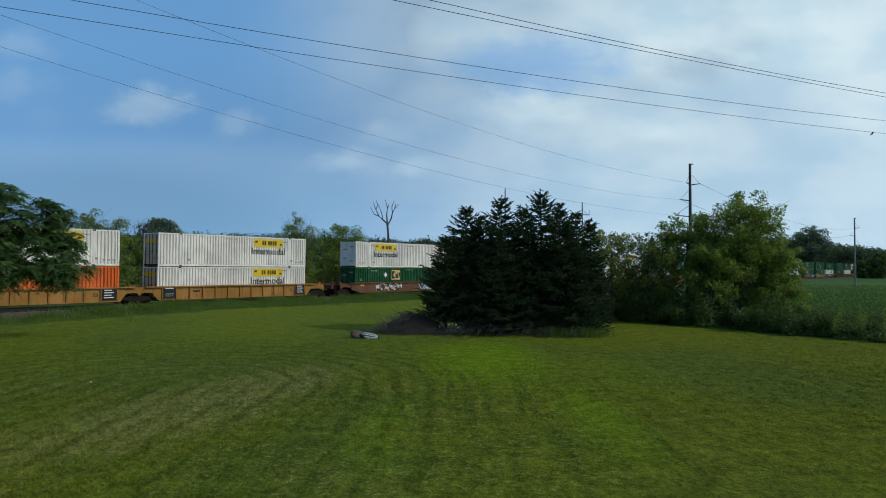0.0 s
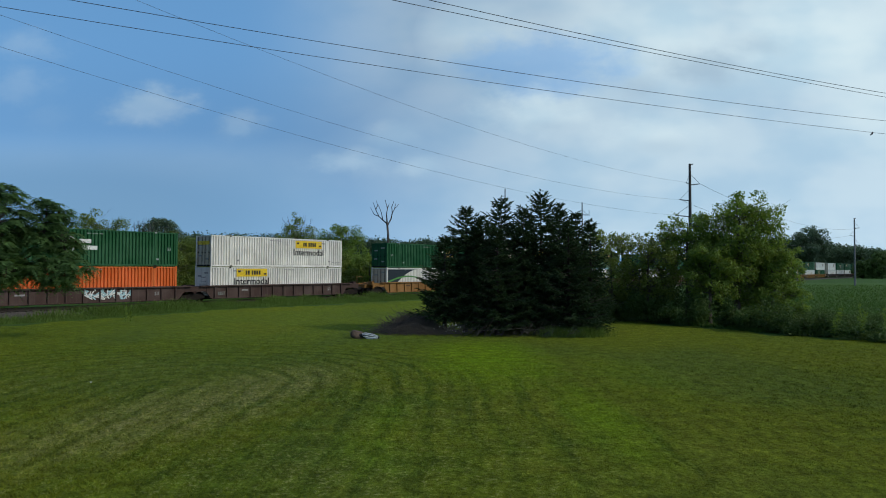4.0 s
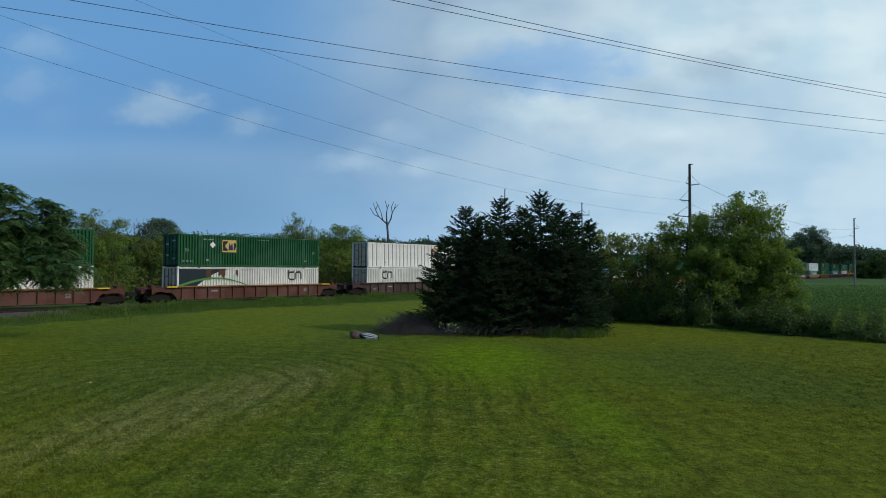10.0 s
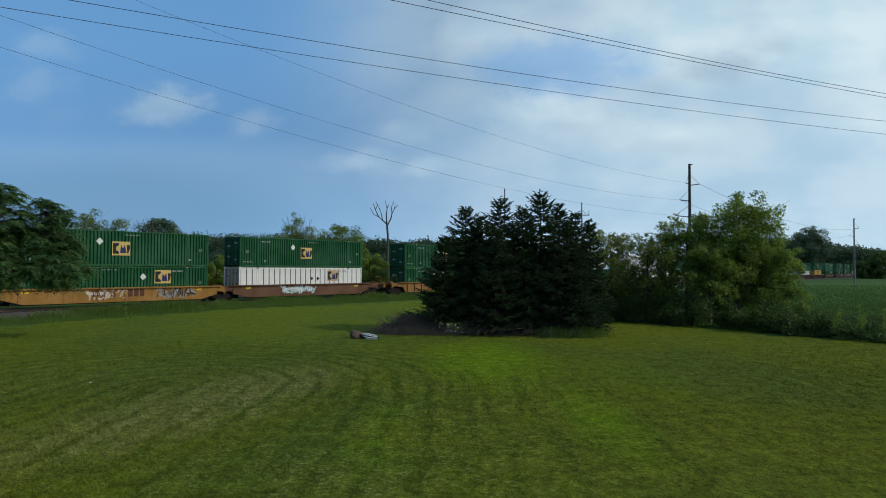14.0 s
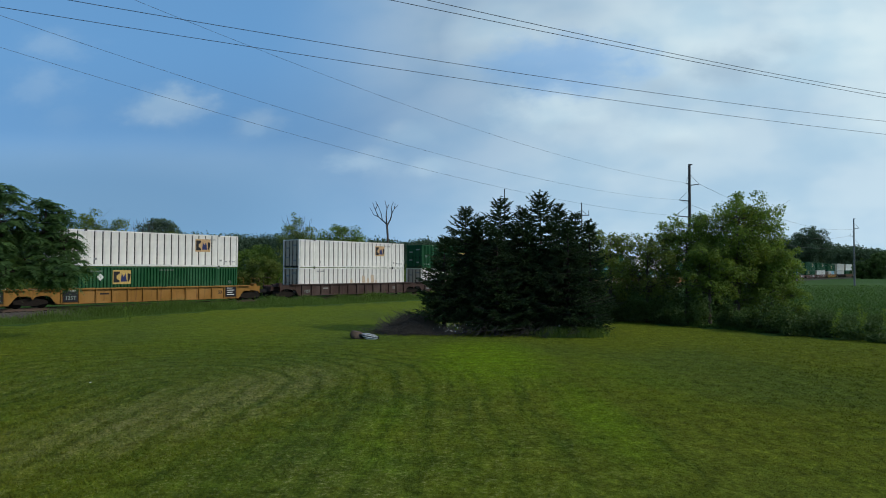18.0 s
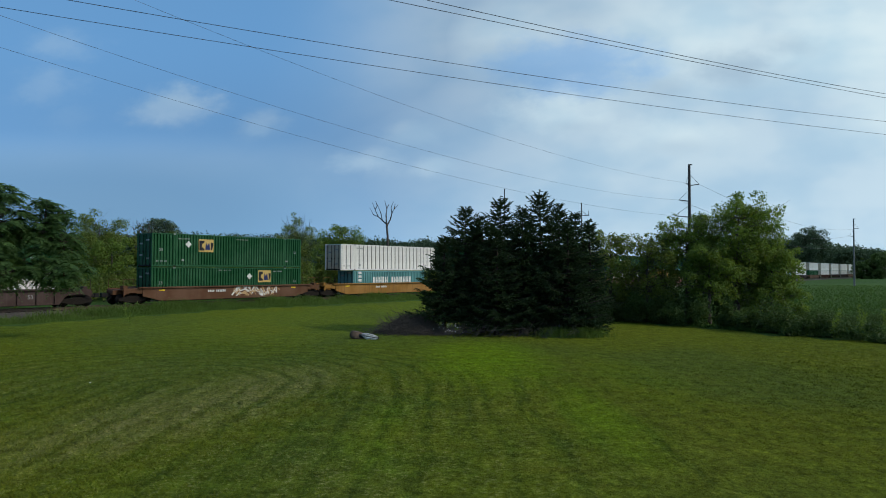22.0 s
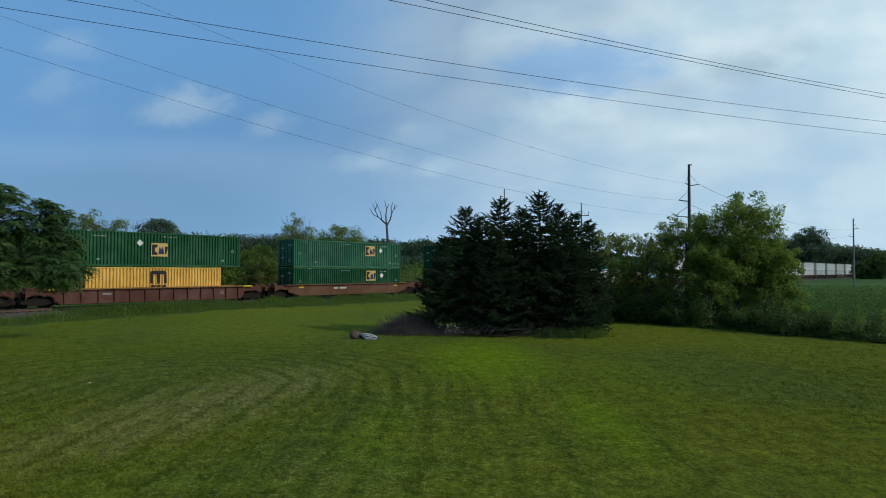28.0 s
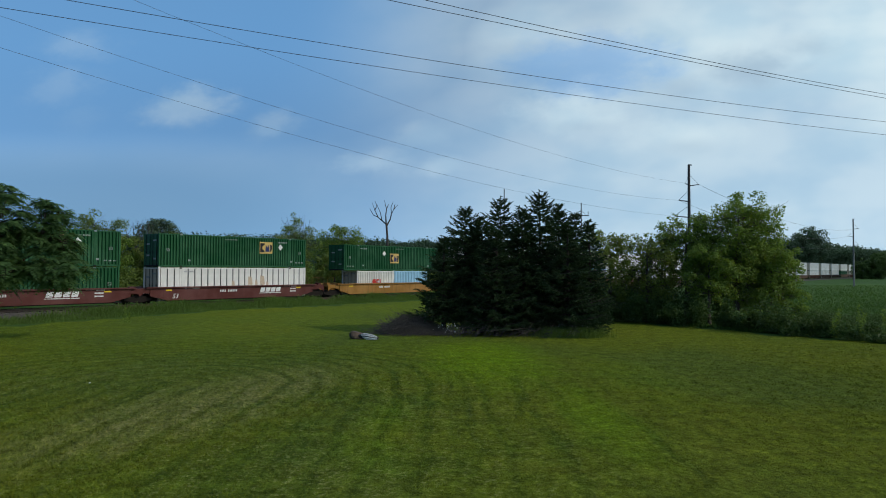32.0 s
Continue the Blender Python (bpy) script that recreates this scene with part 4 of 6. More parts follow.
        def tag_strokes(bm, x0=x0, x1=x1, seed=q, wide=0.085):
            r = random.Random(seed + int(x0 * 7))
            x = x0
            while x < x1:
                pts = [(x + r.uniform(0, 0.75), 0, r.uniform(0.5, 1.45)) for _ in range(4)]
                tube(bm, pts, [wide * r.uniform(0.6, 1.2)] * 4, 4)
                x += 0.26
        a = part("graffiti", shape(("graffiti", extra, q, 0), m1, tag_strokes), m1, root, "sprayed graffiti strokes", (0, yy, 0))
        a.scale = (1, 0.1, 1)
        b = part("graffiti", shape(("graffiti", extra, q, 1), m2, lambda bm, f=tag_strokes: f(bm, x0=x0 + 0.2, seed=q + 9, wide=0.045)), m2, root, "sprayed graffiti strokes", (0, yy - 0.008, 0))
        b.scale = (1, 0.1, 1)
    if extra == "graf3":
        for q in (0.75, 1.25, 1.75):
            part("emblem_bar", shape("brown_emblem_bar", M_RUSTSTAIN, rects((-0.19, 0.19, 0.0, 0.62))), M_RUSTSTAIN, root, "dark brown emblem bar", (q, yy, 0.72))
    if extra == "graf2":
        part("graffiti", shape("graffiti_panel", M_BLACK, rects((3.3, 6.5, 0.5, 1.5))), M_BLACK, root, "black sprayed patch", (0, yy + 0.006, 0))
        part("graffiti", text_mesh("PERG", M_PALEBLUE, 1.0), M_PALEBLUE, root, "pale blue sprayed letters", (4.9, yy - 0.012, 0.62), (90, 0, 0))
    return root


TRAIN = [   # left end, wagon, graffiti, upper box, its sign place, lower box, its sign place
    (-18.59, "yr", "", "white_band", 0.71, "ora", 0.3), (0.91, "yr", "", "white_band", 0.71, "white_band", 0.71), (24.27, "rs", "graf1", "white_band", 0.30, "gold_block", 0.41),
    (47.83, "br", "graf6", "hexagon", 0.41, "white_band", 0.68), (67.26, "br", "graf7", "hexagon", 0.43, "ora", 0.3), (86.72, "br", "", "white_band", 0.71, "white_band", 0.28),
    (110.03, "tr", "", "gold_block", 0.74, "sweep_left", 0.80), (133.49, "ts", "", "cream_band", 0.71, "white_band", 0.28), (156.66, "mr", "", "grey_block", 0.76, "sweep_right", 0.20),
    (180.13, "mr", "", "gold_block", 0.50, "sweep_left", 0.80), (203.54, "mr", "", "gold_block", 0.32, "sweep_rust", 0.80), (226.94, "br", "", "pla", 0.74, "sweep_right", 0.20),
    (250.23, "rs", "graf2", "gold_block", 0.335, "gold_block", 0.33), (269.80, "ys", "graf3", "gold_block", 0.50, "gold_block", 0.73), (289.30, "rs", "graf4", "gold_block", 0.50, "pla", 0.73),
    (312.71, "tr", "", "gold_block", 0.50, "gold_block", 0.45), (332.29, "yr", "", "gold_block", 0.32, "pln", 0.5), (351.82, "yr", "", "pla", 0.77, "gold_block", 0.315),
    (375.28, "br", "", "pla", 0.74, "pln", 0.5), (394.76, "br", "", "gold_block", 0.50, "pla", 0.74), (414.14, "br", "graf8", "gold_block", 0.325, "pla", 0.74),
    (437.78, "rs", "graf5", "gold_block", 0.32, "gold_block", 0.72), (459.49, "ys", "", "pln", 0.5, "teal_box", 0.5), (481.12, "tr", "", "gold_block", 0.31, "gold_block", 0.33),
    (503.57, "mr", "", "gold_block", 0.33, "teal_box", 0.5), (525.22, "mr", "", "gold_block", 0.48, "red_mark", 0.3), (546.99, "mr", "", "gold_block", 0.50, "ochre_box", 0.5),
    (569.62, "rs", "", "light_block", 0.68, "gold_block", 0.69), (593.03, "xs", "", "gold_block", 0.68, "gold_block", 0.50), (612.61, "xs", "", "gold_block", 0.68, "gold_block", 0.31),
    (632.08, "xs", "", "gold_block", 0.69, "pln", 0.5), (653.70, "ys", "", "gold_block", 0.50, "two", 0.5),
]
FAR_BOXES = ["pln", "pln", "white_band", "pln", "white_band", "pln", "pln", "white_band", "white_band", "pln", "gold_block", "pln"]
for i in range(20):
    TRAIN.append((675.4 + 21.7 * i, ("br", "rs", "mr", "br")[i % 4], "", FAR_BOXES[(i * 5) % 5], 0.5, FAR_BOXES[(i * 7 + 3) % 12], 0.5))

for i, (s, car, extra, up, ku, low, kl) in enumerate(TRAIN):
    gap = TRAIN[i + 1][0] - s if i + 1 < len(TRAIN) else 23.0
    before = s - TRAIN[i - 1][0] if i else 23.0
    close = i < 32
    well_car(car, s, before > 20.5, gap, extra, close)
    low_h = 2.6 if low == "two" else STYLES[low][2]
    if low == "two":
        container("whi", 6.06, 0.5, s + 2.0, 0.35)
        container("blu", 6.06, 0.5, s + 8.15, 0.35)
    else:
        length = 12.19 if low in ("teal_box", "red_mark", "ochre_box") else 16.15
        container(low, length, kl, s + (16.15 - length) / 2 - (0.05 if i % 3 else 0.0), 0.35, close)
    container(up, 16.15, ku, s, 0.35 + low_h, close)


# ---- trees ----
def fronds(rng, tips, out, length, pairs=8):
    """Feather-shaped compound leaves: from each tip an arching rib with narrow drooping leaflets on both sides."""
    n = len(tips)
    up = np.array([0, 0, 1.0])
    side = unit(np.cross(out, up) + rng.normal(size=(n, 3)) * 0.12)
    ln = (length * rng.uniform(0.75, 1.25, n))[:, None]
    droop = rng.uniform(0.5, 0.95, n)[:, None]
    quads = []
    for k in range(pairs):
        f = (k + 1) / pairs
        p = tips + out * ln * f - up * ln * droop * f * f
        size = ln * 0.34 * math.sin(math.pi * (0.22 + 0.66 * f))
        for sg in (-1, 1):
            ax = unit(side * sg + out * 0.45 - up * (0.25 + 0.55 * f) + rng.normal(size=(n, 3)) * 0.10)
            w = unit(np.cross(ax, up * 0.8 + out * 0.5 + rng.normal(size=(n, 3)) * 0.15)) * size * 0.21
            quads.append(np.stack([p, p + ax * size * 0.45 - w, p + ax * size, p + ax * size * 0.45 + w], 1))
    return np.concatenate(quads)


def puff_leaves(rng, centres, sizes, n, leaf_size, aspect):
    """Leaves on rounded puffs: most lie on the outside of their puff and face outwards and up."""
    pick = rng.choice(len(centres), n, p=sizes ** 2 / (sizes ** 2).sum())
    d = unit(rng.normal(size=(n, 3)) + np.array([0, 0, 0.25]))
    pts = centres[pick] + d * sizes[pick][:, None] * np.clip(rng.normal(0.88, 0.15, (n, 1)), 0.2, 1.25) * (1, 1, 0.8)
    face = unit(d + np.array([0, 0, 0.4]) + rng.normal(size=(n, 3)) * 0.5)
    a = unit(np.cross(face, rng.normal(size=(n, 3))))
    b = np.cross(face, a)
    s = (leaf_size * rng.uniform(0.7, 1.3, n))[:, None]
    return pts, np.stack([pts - a * s, pts - b * s * aspect, pts + a * s, pts + b * s * aspect], 1)


def crown_tree(name, label, base, height, radius, leaf, n_leaves, leaf_size, seed, trunk_r=0.2, start=0.3, squash=1.0, lean=(0, 0), clumps=26, aspect=0.6, twigs=10, puff=0.3, low=0.15):
    """A broadleaf tree: tapered trunk, forked limbs, twigs, and leaves in rounded puffs round the tips."""
    rng = np.random.default_rng(seed)
    r = random.Random(seed)
    root = thing(name, label, "tree", "", Matrix.Translation(base))
    trunk = bmesh.new()
    top = Vector((lean[0], lean[1], height * 0.86))
    spine = [Vector((0, 0, -0.1))] + [top * f + Vector((r.uniform(-0.1, 0.1), r.uniform(-0.1, 0.1), 0)) * height * 0.06 for f in (0.2, 0.4, 0.6, 0.8, 1.0)]
    tube(trunk, spine, [trunk_r * 1.25, trunk_r, trunk_r * 0.8, trunk_r * 0.6, trunk_r * 0.35, trunk_r * 0.12], 8)
    part("trunk", trunk, M_BARK, root, "rough grey-brown trunk")
    centres, sizes = [], []
    for i in range(clumps):
        f = start + (0.98 - start) * ((i + r.random()) / clumps)
        k = min(4, int(f * 5))
        p = spine[k].lerp(spine[k + 1], f * 5 - k)
        a = i * 2.4 + r.uniform(-0.5, 0.5)
        prof = math.sin(math.pi * min(1, max(0.0, (f - start) / (1 - start) * 0.66 + 0.20))) ** 0.6
        reach = radius * prof * r.uniform(0.6, 1.04)
        tip = p + Vector((math.cos(a) * reach, math.sin(a) * reach, reach * r.uniform(0.05, 0.6) * squash))
        tip.z = min(tip.z, height * r.uniform(0.84, 0.97))
        mid = p.lerp(tip, 0.5) + Vector((0, 0, reach * 0.12))
        limb = bmesh.new()
        tube(limb, [p, mid, tip], [trunk_r * 0.32 * (1.2 - f), trunk_r * 0.18 * (1.2 - f), 0.012], 5)
        centres.append(tip), sizes.append(radius * puff * r.uniform(0.8, 1.15))
        for q in range(twigs):
            b = p.lerp(tip, r.uniform(0.3, 0.9))
            c = b + Vector((r.gauss(0, 1), r.gauss(0, 1), r.gauss(0.15, 0.75))) * radius * 0.22
            tube(limb, [b, c], [trunk_r * 0.07 + 0.006, 0.004], 4)
            if q % 3 == 0:
                centres.append(c), sizes.append(radius * puff * r.uniform(0.45, 0.8))
        part("limb", limb, M_BARK, root)
    pts, quads = puff_leaves(rng, np.array(centres), np.array(sizes), n_leaves, leaf_size, aspect)
    part("crown", quads_mesh("crown", quads[pts[:, 2] > low], leaf), leaf, root)
    return root


def sumac_tree(label, base, lobes, seed, trunk_r, length=0.78):
    """A small tree with feathery leaves: a leaning stem, branches, and at each tip a rosette of drooping fronds.
    Lobes are (centre, radii, rosettes) of the crown, beside the foot of the stem."""
    rng = np.random.default_rng(seed)
    r = random.Random(seed)
    root = thing("sumac_tree", label, "tree", "", Matrix.Translation(base))
    stem = bmesh.new()
    first = Vector(lobes[0][0])
    fork = Vector((first.x * 0.12, first.y * 0.3, 1.9))
    tube(stem, [(0, 0, -0.35), fork * 0.5, fork], [trunk_r * 1.3, trunk_r, trunk_r * 0.85], 8)
    part("trunk", stem, M_BARK, root, "thin grey-brown trunk")
    tips, ways, cones = [], [], []
    for centre, radii, count in lobes:
        centre = Vector(centre)
        limb = bmesh.new()
        tube(limb, [fork * 0.95, fork.lerp(centre, 0.5) + Vector((0, 0, 0.35)), centre], [trunk_r * 0.7, trunk_r * 0.5, trunk_r * 0.25], 6)
        for k in range(count):
            d = Vector((r.gauss(0, 1), r.gauss(0, 1), r.gauss(0.1, 1))).normalized()
            q = r.uniform(0.35, 1.0) ** 0.5
            tip = centre + Vector((d.x * radii[0], d.y * radii[1], d.z * radii[2])) * q
            tube(limb, [centre.lerp(tip, 0.15), centre.lerp(tip, 0.6) + Vector((0, 0, -0.08)), tip], [0.025, 0.016, 0.008], 4)
            for j in range(8):
                a = j * 0.785 + r.uniform(-0.3, 0.3)
                ways.append(Vector((math.cos(a), math.sin(a), r.uniform(-0.1, 0.75))).normalized() + d * 0.25)
                tips.append(tip)
            if k % 9 == 4 and q > 0.75:
                cones.append(tip)
        part("limb", limb, M_BARK, root)
    ways = unit(np.array(ways))
    part("crown", quads_mesh("crown", fronds(rng, np.array(tips), ways, length), M_SUMAC), M_SUMAC, root)
    for tip in cones:
        bm = bmesh.new()
        tube(bm, [tip, tip + Vector((0.02, 0, 0.10)), tip + Vector((0.03, 0, 0.22)), tip + Vector((0.03, 0, 0.30))], [0.03, 0.065, 0.05, 0.01], 7)
        part("seed_cone", bm, M_SEED, root, "dark red seed cone")
    return root


def spruce(base, height, radius, seed, bottom=0.4):
    """A spruce: straight trunk, whorls of drooping boughs with flat sprays, and bare-looking upswept tips at the top."""
    rng = np.random.default_rng(seed)
    r = random.Random(seed)
    root = thing("spruce_tree", "dense dark blue-green spruce with spiky upright tips", "tree", "spruces in the clump", Matrix.Translation(base))
    bm = bmesh.new()
    tube(bm, [(0, 0, -0.1), (0.03, 0, height * 0.5), (0, 0.02, height)], [0.15, 0.08, 0.010], 8)
    part("trunk", bm, M_SPRUCE_DEAD, root, "scaly brown trunk")
    boughs = bmesh.new()
    starts, ends, widths = [], [], []          # needled twigs, as lines with a width

    def twig(a, b, w):
        starts.append(a), ends.append(b), widths.append(w)

    up = np.array([0, 0, 1.0])
    z = bottom
    while z < height - 0.10:
        f = z / height
        crest = max(0.0, (f - 0.80) / 0.20)
        reach = r.uniform(0.85, 1.1) * radius * min(1.0, 1.2 * (1 - f) ** 0.74) * (0.6 + 0.45 * min(1, z / 1.2)) + 0.06
        n = 8 + int(4 * (1 - f)) if crest else 6 + int(5 * (1 - f))
        for k in range(n):
            a = 2 * math.pi * (k + r.random() * 0.8) / n + z * 5
            L = reach * r.uniform(0.55, 1.15)
            zb = z + r.uniform(-0.14, 0.14)
            out = np.array([math.cos(a), math.sin(a), 0.0])
            side = np.array([-math.sin(a), math.cos(a), 0.0])
            rise = (0.10 + 0.22 * f) * L * (0.4 + 0.7 * crest) - 0.20 * (1 - f) * L
            P = [out * L * t + up * (zb + rise * t - 0.20 * L * t * (1 - t) + (0.16 + 0.42 * crest) * L * t ** 3) for t in (0, 0.2, 0.4, 0.6, 0.8, 1.0)]
            tube(boughs, [P[0], P[2], P[5]], [0.028 * (1 - f) + 0.008, 0.018 * (1 - f) + 0.005, 0.004], 4)
            for q in range(1, 5):
                twig(P[q], P[q + 1], 0.05 - 0.018 * min(1.0, crest * 3))
            if crest > 0.12:
                # few short side twigs, turned up
                for q in range(7 + int(14 * L)):
                    t = r.uniform(0.05, 0.95) * 5
                    i = min(4, int(t))
                    p = P[i] + (P[i + 1] - P[i]) * (t - i)
                    d = out * r.uniform(0.2, 0.9) + side * r.uniform(-0.9, 0.9) + up * r.uniform(-0.1, 0.6)
                    twig(p, p + d * r.uniform(0.10, 0.32), 0.038)
                continue
            m = max(6, int(L * 10))
            for q in range(m):
                t = (0.12 + 0.88 * (q + r.random()) / m) * 5
                i = min(4, int(t))
                p = P[i] + (P[i + 1] - P[i]) * (t - i)
                ln = (0.16 + 0.30 * L * (1 - t / 5)) * r.uniform(0.7, 1.2)
                d = out * r.uniform(0.55, 0.95) + side * (1 if q % 2 else -1) * r.uniform(0.4, 0.9) + up * r.uniform(-0.42, 0.05)
                mid = p + d * ln * 0.55
                twig(p, mid, 0.052)
                twig(mid, mid + (d + up * r.uniform(-0.25, 0.2)) * ln * 0.5, 0.045)
                if ln > 0.3:
                    for sg in (-1, 1):
                        twig(mid, mid + (out * 0.8 + side * sg * 0.55 + up * r.uniform(-0.4, 0.0)) * 0.18, 0.042)
        z += (0.19 + 0.10 * (1 - f)) * r.uniform(0.8, 1.2)
    for k in range(7):
        zz = height - 0.12 * k
        twig(np.array([0, 0, zz - 0.14]), np.array([0, 0, zz]), 0.03 + 0.004 * k)
    A, B, W = np.array(starts), np.array(ends), np.array(widths)[:, None]
    ax = B - A
    quads = []
    for rot in (0, 1):
        wide = unit(np.cross(ax, up + rng.normal(size=A.shape) * 0.30)) * W
        if rot:
            wide = unit(np.cross(ax, wide)) * W * 0.7
        m0 = A + ax * rng.uniform(0.25, 0.6, (len(A), 1))
        quads.append(np.stack([A - ax * 0.1, m0 - wide, B + ax * 0.15, m0 + wide], 1))
    tagged(part("bough_mass", boughs, M_SPRUCE_DEAD, root, "thin brown boughs"), kind="stuff")
    part("crown", quads_mesh("needles", np.concatenate(quads), M_SPRUCE), M_SPRUCE, root)
    return root


for x, y, h, rad, bot in ((1.31, 39.4, 7.15, 2.7, 0.8), (3.42, 40.4, 7.75, 2.8, 0.5), (5.63, 39.6, 8.05, 3.0, 0.3), (7.0, 41.2, 7.45, 2.4, 0.3),
                          (8.30, 38.7, 6.3, 1.6, 0.12), (0.1, 38.6, 5.4, 2.0, 1.0), (3.0, 37.9, 5.9, 2.3, 0.7), (6.9, 37.8, 6.2, 2.2, 0.25), (2.3, 39.3, 6.5, 2.3, 0.8), (1.9, 40.6, 6.3, 1.9, 0.8), (4.55, 39.0, 7.1, 2.3, 0.5), (7.8, 40.2, 6.9, 1.9, 0.4)):
    spruce((x, y, 0), h, rad, int(x * 31 + y), bot)

# brush pile under the spruces
bm = bmesh.new()
r = random.Random(5)
for k in range(2400):
    x = r.gauss(0, 0.9)
    y = r.gauss(0, 0.42)
    top = 1.05 * math.exp(-(x * x) / 2.6 - y * y / 0.7)
    z = top * r.random() ** 0.6
    a = r.gauss(0.2, 0.8)
    L = r.uniform(0.4, 1.5)
    d = Vector((math.cos(a), math.sin(a) * 0.5, r.gauss(0.0, 0.45))) * L / 2
    p = Vector((x, y, max(z, 0.05)))
    w = r.uniform(0.004, 0.012)
    tube(bm, [p - d, p + Vector((0, 0, r.gauss(0, 0.05))), p + d], [w, w * 0.8, w * 0.4], 4)
brush = mesh_thing("brush_pile", bm, M_BRUSH, "grey heap of dead cut branches on the lawn", "brush pile", "stuff")
brush.matrix_basis = pose(-1.55, 38.35, 0)
bm = bmesh.new()
for k in range(230):
    x, y = r.uniform(-3.6, 3.6), r.gauss(0, 0.5)
    a = r.gauss(0, 1.0)
    L = r.uniform(0.3, 0.9)
    d = Vector((math.cos(a), math.sin(a) * 0.5, abs(r.gauss(0.0, 0.8)))) * L / 2
    p = Vector((x, y, r.uniform(0.1, 0.55)))
    w = r.uniform(0.005, 0.014)
    tube(bm, [p - d, p + d], [w, w * 0.4], 4)
twigs = mesh_thing("dead_twigs", bm, M_BRUSH, "tangle of dead grey twigs under the spruces", "twigs", "stuff")
twigs.matrix_basis = pose(3.6, 36.9, 0)

g0 = np.random.default_rng(77)
clump = np.stack([g0.normal(7.0, 0.75, 2600), g0.normal(36.9, 0.35, 2600), np.full(2600, -0.02)], 1)
tagged(new("spruce_grass", quads_mesh("spruce_grass", blades(g0, clump, 0.5, 0.014, 0.45), M_TALLGRASS)), "tall unmown grass under the spruces", "grass", "", "stuff")
petals = np.concatenate([np.stack([g0.normal(cx, 0.5, n0), g0.normal(36.8, 0.3, n0), g0.uniform(0.25, 0.75, n0)], 1) for cx, n0 in ((7.0, 60), (0.6, 45))])
tagged(new("white_wildflowers", quads_mesh("white_wildflowers", leaves(g0, petals, 0.028, 0.9), M_WHITE_SIGN)), "scattered small white wildflowers under the spruces", "flowers", "", "stuff")

# the rounded stump and the striped pipe beside it
bm = bmesh.new()
bmesh.ops.create_icosphere(bm, subdivisions=3, radius=0.36)
for v in bm.verts:
    v.co *= 1 + 0.30 * noise.noise(v.co * 2.6) + 0.10 * noise.noise(v.co * 9.0)
    v.co.z = max(min(v.co.z * 0.9 + 0.16, 0.36 - 0.25 * v.co.x), -0.02)
    v.co.x *= 1.05
stump = mesh_thing("tree_stump", bm, bark("stump_wood", (0.13, 0.088, 0.058)), "rough brown stump on the lawn", "stump")
stump.matrix_basis = pose(-4.42, 35.8, 0)
pipe = thing("drain_pipe", "crushed black and white ribbed drain pipe on the grass", "pipe", "", pose(-3.85, 35.45, 0.0, 0, 0, -14))
bm = bmesh.new()
tube(bm, [(-0.5, 0, 0.16), (-0.2, 0, 0.15), (0.2, 0, 0.12), (0.62, 0.02, 0.08)], [0.08, 0.12, 0.12, 0.06], 12)
part("pipe_body", bm, M_BLACK, pipe, "black pipe body")
for k in range(4):
    bm = bmesh.new()
    a = radians(70 - 42 * k)
    pts = [(x, -math.cos(a) * q - 0.01, z + math.sin(a) * q) for x, z, q in ((-0.30 + 0.05 * k, 0.16, 0.10), (-0.1 + 0.03 * k, 0.16, 0.145), (0.14, 0.13, 0.15), (0.40, 0.10, 0.12), (0.58, 0.09, 0.06))]
    tube(bm, pts, [0.018, 0.03, 0.032, 0.028, 0.014], 6)
    part("pipe_rib", bm, M_WHITE_SIGN, pipe, "white rib")

# tree line at the lawn's right-hand edge
crown_tree("broadleaf_tree", "tall leafy green tree at the lawn's edge", (19.9, 46.6, 0), 8.8, 3.1, M_LEAF, 27000, 0.080, 11, 0.22, 0.30, 0.7, (0.3, 0), clumps=50, puff=0.24)
crown_tree("broadleaf_tree", "leafy green tree with high rounded crown", (16.9, 47.4, 0), 8.0, 2.0, M_LEAF, 8000, 0.078, 12, 0.16, 0.45, 0.7, clumps=26, puff=0.27)
crown_tree("broadleaf_tree", "olive green leafy tree beside the spruces", (14.2, 47.5, 0), 6.5, 2.3, M_LEAF_OLIVE, 6500, 0.080, 13, 0.14, 0.26, 0.7, clumps=28, puff=0.24)
crown_tree("broadleaf_tree", "olive green leafy tree behind the spruces", (12.0, 49.0, 0), 6.8, 2.2, M_LEAF_OLIVE, 9500, 0.078, 14, 0.14, 0.2, 0.7, clumps=26, puff=0.24)
crown_tree("broadleaf_tree", "leafy green tree with drooping low boughs", (21.9, 45.7, 0), 5.6, 2.0, M_LEAF, 16000, 0.076, 15, 0.13, 0.06, 0.3, clumps=36, puff=0.24)
crown_tree("broadleaf_tree", "small round leafy tree before taller trees", (17.5, 45.0, 0), 5.9, 1.8, M_LEAF, 9000, 0.076, 18, 0.11, 0.36, 0.6, clumps=28, puff=0.26)
crown_tree("broadleaf_tree", "thin upright olive tree in the hedge row", (15.6, 48.6, 0), 7.0, 1.5, M_LEAF_OLIVE, 3200, 0.074, 19, 0.10, 0.3, 0.9, clumps=20, puff=0.24)
crown_tree("broadleaf_tree", "dark green tree behind the hedge row", (24.0, 52.0, 0), 6.0, 2.0, M_LEAF_DARK, 12000, 0.07, 16, 0.13, 0.1, 0.7, clumps=22, puff=0.25)


